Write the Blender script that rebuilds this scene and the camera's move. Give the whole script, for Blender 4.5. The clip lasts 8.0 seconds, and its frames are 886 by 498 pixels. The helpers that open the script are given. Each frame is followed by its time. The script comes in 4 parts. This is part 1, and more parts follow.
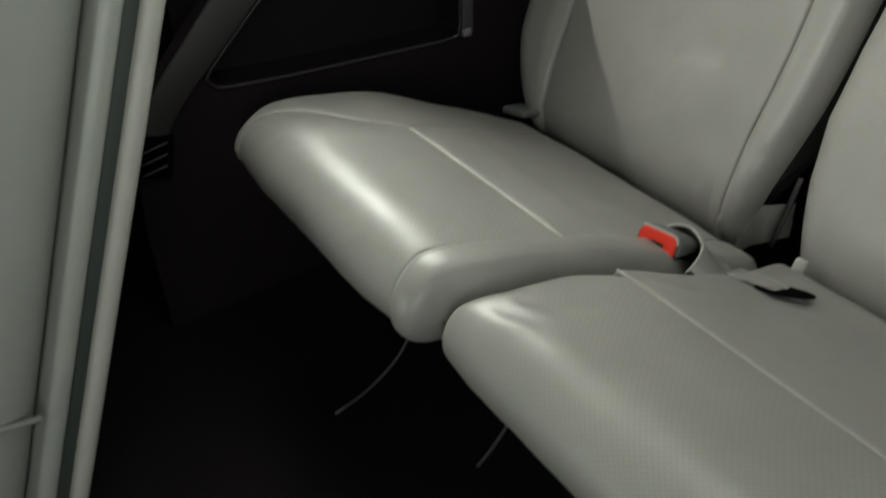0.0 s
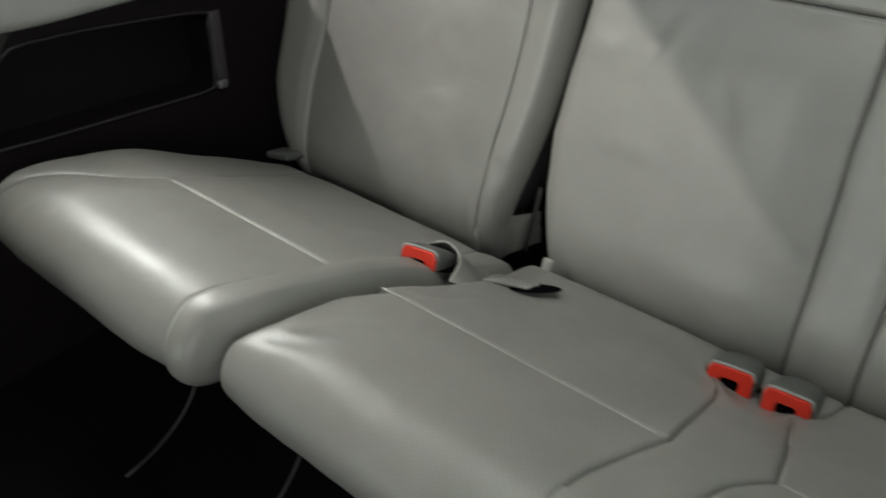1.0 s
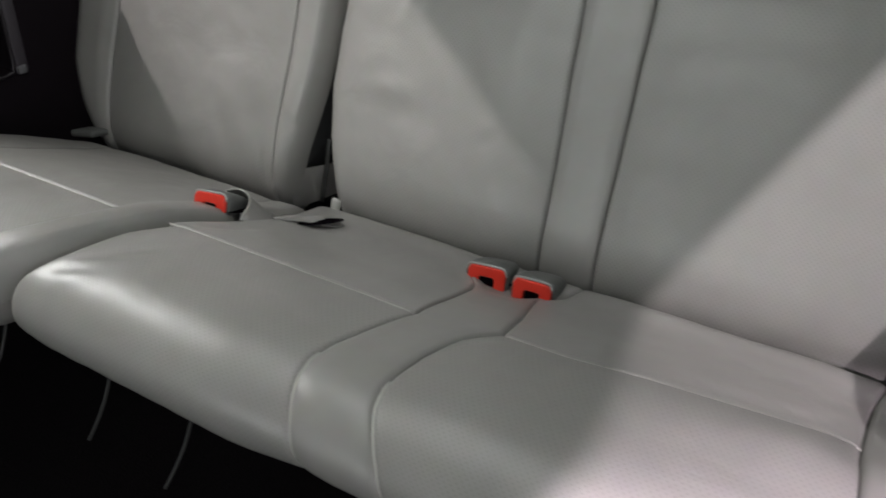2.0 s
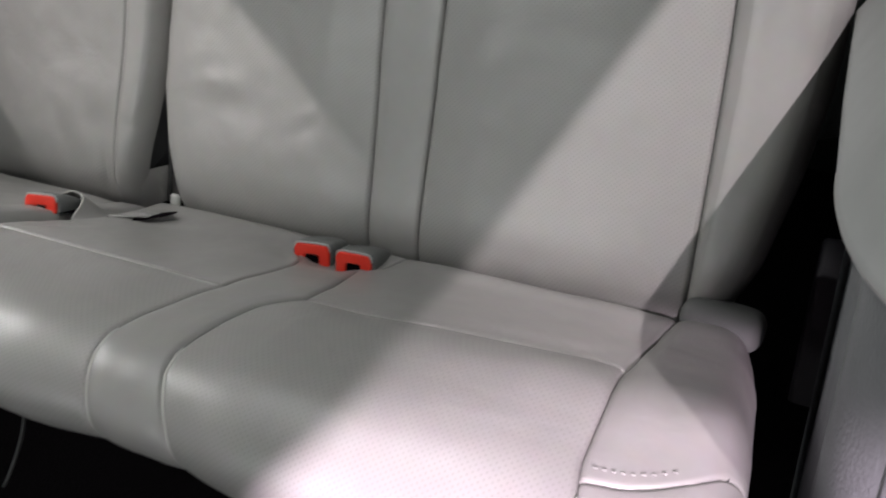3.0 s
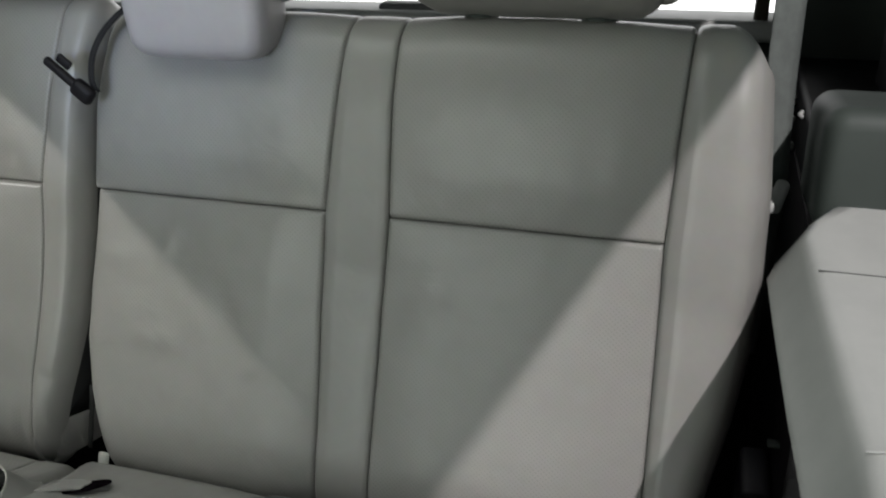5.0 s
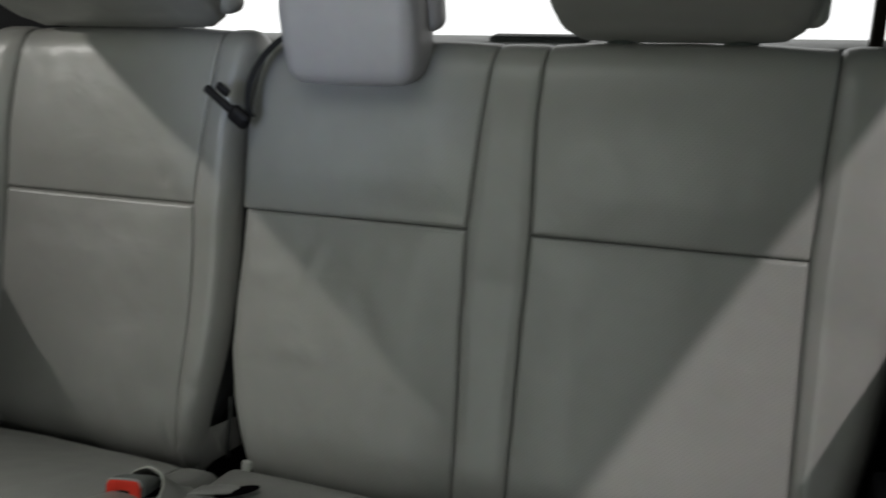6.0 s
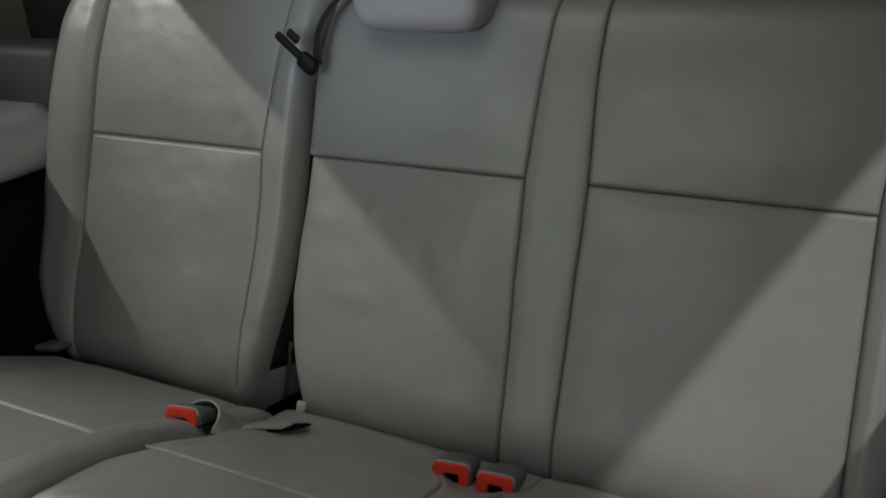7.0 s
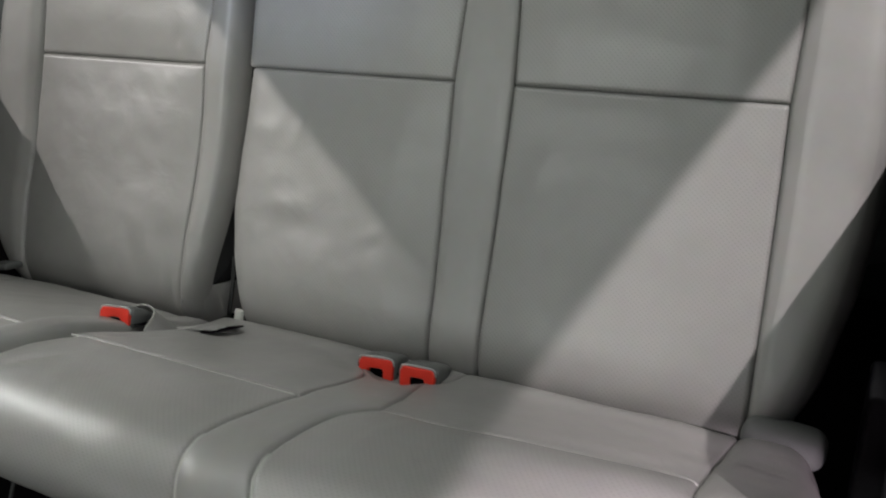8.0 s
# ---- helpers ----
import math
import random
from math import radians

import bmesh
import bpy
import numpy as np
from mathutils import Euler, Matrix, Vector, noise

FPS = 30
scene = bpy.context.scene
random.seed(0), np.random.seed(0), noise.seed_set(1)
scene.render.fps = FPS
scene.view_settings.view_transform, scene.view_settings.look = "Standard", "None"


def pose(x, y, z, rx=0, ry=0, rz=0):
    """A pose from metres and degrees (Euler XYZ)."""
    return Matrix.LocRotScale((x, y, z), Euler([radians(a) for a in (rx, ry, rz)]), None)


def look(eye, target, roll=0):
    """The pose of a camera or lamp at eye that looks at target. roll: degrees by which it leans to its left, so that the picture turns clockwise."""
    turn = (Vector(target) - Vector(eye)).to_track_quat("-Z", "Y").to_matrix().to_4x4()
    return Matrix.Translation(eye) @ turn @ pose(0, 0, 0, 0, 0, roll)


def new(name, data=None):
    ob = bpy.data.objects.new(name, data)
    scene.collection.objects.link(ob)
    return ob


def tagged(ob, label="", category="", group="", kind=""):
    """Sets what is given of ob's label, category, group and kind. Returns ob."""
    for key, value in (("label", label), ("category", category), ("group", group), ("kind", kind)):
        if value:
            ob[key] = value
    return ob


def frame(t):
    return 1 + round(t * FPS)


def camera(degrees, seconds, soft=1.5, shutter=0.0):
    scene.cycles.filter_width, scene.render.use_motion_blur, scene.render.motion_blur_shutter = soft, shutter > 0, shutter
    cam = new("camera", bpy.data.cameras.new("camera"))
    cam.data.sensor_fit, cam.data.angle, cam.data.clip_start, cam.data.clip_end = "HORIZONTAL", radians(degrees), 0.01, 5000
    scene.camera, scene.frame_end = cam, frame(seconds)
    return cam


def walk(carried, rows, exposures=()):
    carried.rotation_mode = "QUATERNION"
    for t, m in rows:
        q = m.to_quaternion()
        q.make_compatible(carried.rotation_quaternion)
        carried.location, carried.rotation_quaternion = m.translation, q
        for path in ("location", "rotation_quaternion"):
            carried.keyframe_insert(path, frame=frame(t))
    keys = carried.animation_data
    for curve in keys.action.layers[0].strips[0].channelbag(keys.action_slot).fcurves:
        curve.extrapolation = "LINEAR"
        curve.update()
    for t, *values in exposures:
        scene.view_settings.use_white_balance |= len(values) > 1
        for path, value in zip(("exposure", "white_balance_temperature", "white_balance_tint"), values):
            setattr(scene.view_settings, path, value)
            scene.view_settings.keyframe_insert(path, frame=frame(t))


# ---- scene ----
cam = camera(55.0, 8.0, 1.8, 0.4)
PATH = [
    (0, (0.052, 0.035, 0.848), (-1.346, 0.851, -0.327), -4.4),
    (0.2, (0.050, 0.044, 0.853), (-1.325, 0.908, -0.241), -4.1),
    (0.4, (0.048, 0.052, 0.858), (-1.28, 1.030, -0.232), -3.75),
    (0.5, (0.047, 0.056, 0.861), (-1.255, 1.09, -0.252), -3.6),
    (1, (0.109, 0.033, 0.854), (-1.036, 1.244, -0.252), -2.5),
    (1.5, (0.218, 0.011, 0.825), (-0.822, 1.335, -0.255), -2.2),
    (1.7, (0.236, -0.005, 0.829), (-0.745, 1.359, -0.257), -1.8),
    (2.8, (0.381, -0.021, 0.795), (-0.442, 1.472, -0.251), -2.7),
    (3, (0.402, -0.004, 0.802), (-0.391, 1.498, -0.255), -3.2),
    (3.5, (0.399, 0.013, 0.836), (-0.278, 1.558, -0.238), -2.5),
    (4, (0.379, 0.036, 0.888), (-0.233, 1.602, -0.194), -3.1),
    (4.5, (0.342, 0.028, 0.948), (-0.195, 1.684, -0.036), -1.9),
    (4.7, (0.33, 0.03, 0.965), (-0.208, 1.717, 0.035), -1.9),
    (5.8, (0.238, -0.022, 0.981), (-0.348, 1.712, 0.175), -2.1),
    (6, (0.23, -0.043, 0.972), (-0.453, 1.664, 0.184), -3.0),
    (6.5, (0.241, -0.051, 0.957), (-0.579, 1.6, 0.179), -3.8),
    (7, (0.271, -0.055, 0.913), (-0.596, 1.571, 0.136), -3.0),
    (7.5, (0.314, -0.077, 0.857), (-0.555, 1.549, 0.083), -2.6),
    (8, (0.37, -0.063, 0.814), (-0.501, 1.552, 0.019), -2.6),
]
# The clip's camera darkens its picture while the bright rear window is in view.
EXPOSURES = [(0.0, 0.52, 6800, 6), (0.5, 0.5, 6750, 8), (1.0, 0.5, 6650, 10), (1.5, 0.5, 6550, 13), (3.0, 0.70, 6450, 18), (3.5, 0.70, 6450, 15), (4.5, 0.60, 6500, 11), (5.2, 0.1, 6500, 9), (5.8, -0.30, 6500, 8),
             (6.5, -0.52, 6550, 8), (7.0, -0.48, 6550, 9), (7.5, -0.02, 6550, 11), (8.0, 0.49, 6500, 14)]
walk(cam, [(t, look(eye, target, roll)) for t, eye, target, roll in PATH], EXPOSURES)

# ---- world, sun and lamps ----
world = bpy.data.worlds.new("world")
scene.world = world
world.use_nodes = True
wn = world.node_tree
wn.nodes.clear()
sky = wn.nodes.new("ShaderNodeTexSky")
sky.sky_type, sky.sun_disc, sky.sun_elevation, sky.sun_rotation = "NISHITA", False, radians(35), radians(200)
bg = wn.nodes.new("ShaderNodeBackground")
bg.inputs["Strength"].default_value = 0.02
wout = wn.nodes.new("ShaderNodeOutputWorld")
wn.links.new(sky.outputs[0], bg.inputs[0])
wn.links.new(bg.outputs[0], wout.inputs[0])


def spot_lamp(name, eye, target, watts, colour, radius, spread, blend=0.3):
    data = bpy.data.lights.new(name, "SPOT")
    data.energy, data.color, data.shadow_soft_size = watts, colour, radius
    data.spot_size, data.spot_blend = radians(spread), blend
    ob = new(name, data)
    ob.matrix_world = look(eye, target)
    return ob


def area_lamp(name, eye, target, watts, colour, sx, sy, spread=180):
    data = bpy.data.lights.new(name, "AREA")
    data.shape, data.size, data.size_y, data.energy, data.color, data.spread = "RECTANGLE", sx, sy, watts, colour, radians(spread)
    ob = new(name, data)
    ob.matrix_world = look(eye, target)
    return ob


# Flood lamps outside the car shine in through the side windows and the open door.
spot_lamp("flood_lamp_right", (1.61, -0.70, 2.83), (0.25, 0.90, 0.80), 285, (1.0, 0.94, 0.96), 0.022, 34, 1.0)
spot_lamp("flood_lamp_door", (1.335, -2.90, 2.38), (0.62, -0.60, 0.35), 1450, (1.0, 0.84, 0.97), 0.03, 21.9, 0.08)
spot_lamp("flood_lamp_left", (-8.7, -6.5, 6.99), (-0.77, 0.86, 0.95), 3450, (1.0, 0.97, 0.93), 0.07, 6.4, 1.0)
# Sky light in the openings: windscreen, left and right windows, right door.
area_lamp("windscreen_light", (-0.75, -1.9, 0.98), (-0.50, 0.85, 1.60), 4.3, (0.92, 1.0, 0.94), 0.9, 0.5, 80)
area_lamp("left_door_light", (-1.20, -0.85, 0.97), (0.0, 0.1, 0.45), 0.4, (0.88, 1.0, 0.92), 1.2, 0.40)
area_lamp("left_window_light", (-1.13, 0.46, 0.95), (-0.55, 0.33, 0.39), 0.75, (0.97, 1.0, 0.95), 0.16, 0.54, 70)
area_lamp("right_window_light", (0.60, 0.50, 0.93), (-0.3, 0.45, 0.40), 0.3, (0.86, 1.0, 0.90), 0.9, 0.42)
area_lamp("right_door_light", (0.66, -0.50, 0.85), (-0.3, -0.20, 0.50), 1.7, (0.96, 0.97, 0.97), 0.65, 0.5, 110)
# Added fill lamp under the ceiling, no source seen; brightens the cushions from above.
area_lamp("ceiling_fill", (-0.25, 0.46, 1.195), (-0.25, 0.46, 0.3), 1.65, (0.95, 1.0, 0.96), 0.60, 0.36)
# Added blue spot, source unseen; tints the middle headrest and the upper panels.
spot_lamp("blue_fill_spot", (-0.30, -1.95, 1.14), (-0.32, 0.86, 0.80), 88, (0.52, 0.62, 1.0), 0.06, 10.5, 1.0)

# ---- materials ----


def mat_base(name):
    m = bpy.data.materials.new(name)
    m.use_nodes = True
    nt = m.node_tree
    return m, nt, nt.nodes["Principled BSDF"]


def node(nt, kind, **props):
    n = nt.nodes.new(kind)
    for key, value in props.items():
        n.inputs[key].default_value = value
    return n


def mottled(nt, vector, colour, spread, scale, detail=5.0):
    """Colour that wanders by a share of itself over patches of one size."""
    tex = node(nt, "ShaderNodeTexNoise", Scale=scale, Detail=detail, Roughness=0.6)
    nt.links.new(vector, tex.inputs["Vector"])
    ramp = nt.nodes.new("ShaderNodeValToRGB")
    ramp.color_ramp.elements[0].position, ramp.color_ramp.elements[1].position = 0.3, 0.7
    ramp.color_ramp.elements[0].color = (*[c * (1 - spread) for c in colour], 1)
    ramp.color_ramp.elements[1].color = (*[min(1, c * (1 + spread)) for c in colour], 1)
    nt.links.new(tex.outputs["Fac"], ramp.inputs["Fac"])
    return ramp.outputs["Color"]


def leather(name, colour, rough=0.42, holes=False):
    m, nt, b = mat_base(name)
    geo = nt.nodes.new("ShaderNodeNewGeometry")
    pos = geo.outputs["Position"]
    col = mottled(nt, pos, colour, 0.07, 9.0)
    fine = node(nt, "ShaderNodeTexNoise", Scale=60.0, Detail=4.0)
    nt.links.new(pos, fine.inputs["Vector"])
    mix = nt.nodes.new("ShaderNodeMix")
    mix.data_type, mix.blend_type = "RGBA", "MULTIPLY"
    mix.inputs["Factor"].default_value = 0.10
    nt.links.new(col, mix.inputs["A"])
    nt.links.new(fine.outputs["Color"], mix.inputs["B"])
    last = mix.outputs["Result"]
    # Grain: small cells, and softer creases at two sizes.
    cell = node(nt, "ShaderNodeTexVoronoi", Scale=520.0)
    cell.feature = "DISTANCE_TO_EDGE"
    nt.links.new(pos, cell.inputs["Vector"])
    bump = node(nt, "ShaderNodeBump", Strength=0.16, Distance=0.0006)
    nt.links.new(cell.outputs["Distance"], bump.inputs["Height"])
    soft = node(nt, "ShaderNodeTexNoise", Scale=16.0, Detail=3.0, Distortion=0.6)
    nt.links.new(pos, soft.inputs["Vector"])
    bump2 = node(nt, "ShaderNodeBump", Strength=0.22, Distance=0.006)
    nt.links.new(soft.outputs["Fac"], bump2.inputs["Height"])
    nt.links.new(bump2.outputs["Normal"], bump.inputs["Normal"])
    normal = bump.outputs["Normal"]
    if holes:
        # Rows of pin holes, set on the diagonal.
        axes = nt.nodes.new("ShaderNodeSeparateXYZ")
        nt.links.new(pos, axes.inputs[0])
        along = nt.nodes.new("ShaderNodeMath")
        nt.links.new(axes.outputs["Y"], along.inputs[0])
        nt.links.new(axes.outputs["Z"], along.inputs[1])
        flat = nt.nodes.new("ShaderNodeCombineXYZ")
        nt.links.new(axes.outputs["X"], flat.inputs["X"])
        nt.links.new(along.outputs[0], flat.inputs["Y"])
        turn = nt.nodes.new("ShaderNodeMapping")
        turn.inputs["Rotation"].default_value = (0.0, 0.0, radians(45))
        turn.inputs["Scale"].default_value = (1.0, 0.85, 1.0)
        nt.links.new(flat.outputs[0], turn.inputs["Vector"])
        dots = node(nt, "ShaderNodeTexVoronoi", Scale=240.0, Randomness=0.0)
        dots.voronoi_dimensions = "2D"
        nt.links.new(turn.outputs["Vector"], dots.inputs["Vector"])
        edge = nt.nodes.new("ShaderNodeMapRange")
        edge.inputs["From Min"].default_value, edge.inputs["From Max"].default_value = 0.15, 0.26
        nt.links.new(dots.outputs["Distance"], edge.inputs["Value"])
        dark = nt.nodes.new("ShaderNodeMix")
        dark.data_type = "RGBA"
        dark.inputs["A"].default_value = (*[c * 0.82 for c in colour], 1)
        nt.links.new(edge.outputs["Result"], dark.inputs["Factor"])
        nt.links.new(last, dark.inputs["B"])
        last = dark.outputs["Result"]
        bump3 = node(nt, "ShaderNodeBump", Strength=0.10, Distance=0.0006)
        nt.links.new(edge.outputs["Result"], bump3.inputs["Height"])
        nt.links.new(normal, bump3.inputs["Normal"])
        normal = bump3.outputs["Normal"]
    nt.links.new(last, b.inputs["Base Color"])
    nt.links.new(normal, b.inputs["Normal"])
    wear = node(nt, "ShaderNodeTexNoise", Scale=7.0, Detail=6.0)
    nt.links.new(pos, wear.inputs["Vector"])
    rr = nt.nodes.new("ShaderNodeMapRange")
    rr.inputs["To Min"].default_value, rr.inputs["To Max"].default_value = rough - 0.06, rough + 0.08
    nt.links.new(wear.outputs["Fac"], rr.inputs["Value"])
    nt.links.new(rr.outputs["Result"], b.inputs["Roughness"])
    b.inputs["Specular IOR Level"].default_value = 0.5
    return m


def plastic(name, colour, rough=0.5, grain=900.0, depth=0.12, spread=0.06, lift=0.0005):
    m, nt, b = mat_base(name)
    geo = nt.nodes.new("ShaderNodeNewGeometry")
    pos = geo.outputs["Position"]
    nt.links.new(mottled(nt, pos, colour, spread, 14.0), b.inputs["Base Color"])
    tex = node(nt, "ShaderNodeTexNoise", Scale=grain, Detail=2.0)
    nt.links.new(pos, tex.inputs["Vector"])
    bump = node(nt, "ShaderNodeBump", Strength=depth, Distance=lift)
    nt.links.new(tex.outputs["Fac"], bump.inputs["Height"])
    nt.links.new(bump.outputs["Normal"], b.inputs["Normal"])
    scuff = node(nt, "ShaderNodeTexNoise", Scale=25.0, Detail=6.0)
    nt.links.new(pos, scuff.inputs["Vector"])
    rr = nt.nodes.new("ShaderNodeMapRange")
    rr.inputs["To Min"].default_value, rr.inputs["To Max"].default_value = rough - 0.08, rough + 0.08
    nt.links.new(scuff.outputs["Fac"], rr.inputs["Value"])
    nt.links.new(rr.outputs["Result"], b.inputs["Roughness"])
    return m


def carpet(name, colour):
    m, nt, b = mat_base(name)
    geo = nt.nodes.new("ShaderNodeNewGeometry")
    pos = geo.outputs["Position"]
    nt.links.new(mottled(nt, pos, colour, 0.35, 260.0), b.inputs["Base Color"])
    tex = node(nt, "ShaderNodeTexNoise", Scale=420.0, Detail=4.0)
    nt.links.new(pos, tex.inputs["Vector"])
    bump = node(nt, "ShaderNodeBump", Strength=0.8, Distance=0.003)
    nt.links.new(tex.outputs["Fac"], bump.inputs["Height"])
    nt.links.new(bump.outputs["Normal"], b.inputs["Normal"])
    b.inputs["Roughness"].default_value = 0.95
    b.inputs["Specular IOR Level"].default_value = 0.15
    return m


def webbing(name, colour):
    m, nt, b = mat_base(name)
    geo = nt.nodes.new("ShaderNodeNewGeometry")
    wave = node(nt, "ShaderNodeTexWave", Scale=160.0)
    wave.bands_direction = "Z"
    nt.links.new(geo.outputs["Position"], wave.inputs["Vector"])
    bump = node(nt, "ShaderNodeBump", Strength=0.4, Distance=0.0008)
    nt.links.new(wave.outputs["Fac"], bump.inputs["Height"])
    nt.links.new(bump.outputs["Normal"], b.inputs["Normal"])
    nt.links.new(mottled(nt, geo.outputs["Position"], colour, 0.12, 80.0), b.inputs["Base Color"])
    b.inputs["Roughness"].default_value = 0.8
    return m


def glow(name, colour, strength):
    m = bpy.data.materials.new(name)
    m.use_nodes = True
    nt = m.node_tree
    nt.nodes.clear()
    e = node(nt, "ShaderNodeEmission", Strength=strength)
    geo = nt.nodes.new("ShaderNodeNewGeometry")
    nt.links.new(mottled(nt, geo.outputs["Position"], colour, 0.05, 0.7), e.inputs["Color"])
    o = nt.nodes.new("ShaderNodeOutputMaterial")
    nt.links.new(e.outputs[0], o.inputs[0])
    return m


def metal(name, colour, rough):
    m = plastic(name, colour, rough, 300.0, 0.1)
    m.node_tree.nodes["Principled BSDF"].inputs["Metallic"].default_value = 1.0
    return m


LEATHER = leather("grey_leather", (0.268, 0.264, 0.246), 0.36)
PERF = leather("perforated_grey_leather", (0.268, 0.264, 0.246), 0.36, holes=True)
# Paler than the seat leather: light on the middle headrest is in the colour.
HEAD = leather("lit_headrest_leather", (0.36, 0.345, 0.345), 0.40)
CHAIR = leather("light_green_grey_leather", (0.36, 0.378, 0.345), 0.42)
# Darker than the covers: the shade in gaps and seams is put into it.
CORE = leather("dark_seat_core", (0.05, 0.052, 0.05), 0.8)
PIPING = leather("pale_piping", (0.46, 0.46, 0.42), 0.5)
TRIM = plastic("pale_grey_trim_plastic", (0.40, 0.41, 0.39), 0.5)
TRIM_DARK = plastic("green_grey_trim_plastic", (0.040, 0.050, 0.044), 0.6)
CHARCOAL = plastic("charcoal_trim_plastic", (0.0090, 0.0058, 0.0080), 0.6)
SLATE = plastic("slate_trim_plastic", (0.150, 0.157, 0.160), 0.5, 260.0, 0.6, 0.10, 0.0012)
BLACK = plastic("black_plastic", (0.006, 0.005, 0.006), 0.55)
POCKET_END = plastic("light_charcoal_plastic", (0.060, 0.053, 0.060), 0.5)
RIM_GREY = plastic("soft_charcoal_plastic", (0.020, 0.016, 0.019), 0.45)
EDGE_PALE = plastic("pale_spot_plastic", (0.16, 0.16, 0.165), 0.4)
# Near-black without sheen: shade inside small hollows, put into the colour.
VOID = plastic("hollow_shade", (0.004, 0.003, 0.004), 0.9)
EDGE = plastic("dark_slate_plastic", (0.036, 0.037, 0.035), 0.5)
BLACK.node_tree.nodes["Principled BSDF"].inputs["Specular IOR Level"].default_value = 0.25
CHARCOAL.node_tree.nodes["Principled BSDF"].inputs["Specular IOR Level"].default_value = 0.25
SCUFF = plastic("scraped_plastic", (0.48, 0.49, 0.47), 0.6)
TAB = plastic("dull_grey_plastic", (0.115, 0.12, 0.112), 0.6)
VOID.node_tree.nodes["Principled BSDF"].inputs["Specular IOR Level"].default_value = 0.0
BUCKLE = plastic("grey_buckle_plastic", (0.11, 0.115, 0.108), 0.5)
RED = plastic("red_button_plastic", (0.85, 0.045, 0.022), 0.4)
CARPET = carpet("dark_carpet", (0.0062, 0.0045, 0.0056))
WEB = webbing("grey_belt_webbing", (0.12, 0.135, 0.125))
WEB_BLACK = webbing("black_strap_webbing", (0.008, 0.008, 0.009))
CHROME = metal("bright_steel", (0.75, 0.75, 0.73), 0.25)
HEADLINER = carpet("grey_headliner_cloth", (0.14, 0.14, 0.135))
OUTSIDE = glow("bright_outside", (1.0, 1.0, 1.0), 1.9)

# ---- mesh helpers ----


def mesh_object(name, verts, faces, material, parent=None, label="", smooth=True):
    me = bpy.data.meshes.new(name)
    me.from_pydata([tuple(v) for v in verts], [], faces)
    me.materials.append(material)
    if smooth:
        me.polygons.foreach_set("use_smooth", [True] * len(me.polygons))
    me.update()
    ob = new(name, me)
    if parent is not None:
        ob.parent = parent
    if label:
        ob["label"] = label
    return ob


def part(name, bm, material, parent=None, label="", smooth=True):
    """Links a bmesh as one mesh object under a thing or a part."""
    bmesh.ops.recalc_face_normals(bm, faces=bm.faces)
    me = bpy.data.meshes.new(name)
    bm.to_mesh(me)
    bm.free()
    me.materials.append(material)
    if smooth:
        me.polygons.foreach_set("use_smooth", [len(p.vertices) < 9 for p in me.polygons])
    ob = new(name, me)
    if parent is not None:
        ob.parent = parent
    if label:
        ob["label"] = label
    return ob


def thing(name, label, category, group="", kind=""):
    return tagged(new(name), label, category, group, kind)


def rounded(size, centre, radius, segments=4, turn=None, taper=None):
    """A box with rounded edges, as a bmesh."""
    bm = bmesh.new()
    bmesh.ops.create_cube(bm, size=1.0)
    bmesh.ops.scale(bm, vec=size, verts=bm.verts)
    if taper:
        taper(bm)
    bmesh.ops.bevel(bm, geom=list(bm.edges), offset=radius, segments=segments, profile=0.5, affect="EDGES")
    m = Matrix.Translation(centre)
    if turn is not None:
        m = m @ turn
    bmesh.ops.transform(bm, matrix=m, verts=bm.verts)
    return bm


def join(bms):
    out = bmesh.new()
    for bm in bms:
        me = bpy.data.meshes.new("tmp")
        bm.to_mesh(me)
        bm.free()
        out.from_mesh(me)
        bpy.data.meshes.remove(me)
    return out


def tube(points, radius, sides=10, flat=1.0):
    """A round or flattened bar along points, as a bmesh."""
    bm = bmesh.new()
    pts = [Vector(p) for p in points]
    rings = []
    side0 = None
    for i, p in enumerate(pts):
        t = (pts[min(i + 1, len(pts) - 1)] - pts[max(i - 1, 0)]).normalized()
        ref = side0 if side0 is not None else (Vector((0, 0, 1)) if abs(t.z) < 0.9 else Vector((0, 1, 0))).cross(t)
        side = (ref - t * ref.dot(t)).normalized()
        side0 = side
        up = t.cross(side)
        rings.append([bm.verts.new(p + side * radius * math.cos(a) + up * radius * flat * math.sin(a)) for a in [2 * math.pi * k / sides for k in range(sides)]])
    for a, b in zip(rings, rings[1:]):
        for k in range(sides):
            bm.faces.new((a[k], a[(k + 1) % sides], b[(k + 1) % sides], b[k]))
    bm.faces.new(rings[0][::-1])
    bm.faces.new(rings[-1])
    return bm


def catmull(points, step=0.004):
    pts = [np.array(p, float) for p in points]
    pts = [2 * pts[0] - pts[1]] + pts + [2 * pts[-1] - pts[-2]]
    out = []
    for a, b, c, d in zip(pts, pts[1:], pts[2:], pts[3:]):
        n = max(2, int(np.linalg.norm(c - b) / step))
        for k in range(n):
            t = k / n
            out.append(0.5 * (2 * b + (c - a) * t + (2 * a - 5 * b + 4 * c - d) * t * t + (3 * b - a - 3 * c + d) * t ** 3))
    out.append(pts[-2])
    return np.array(out)


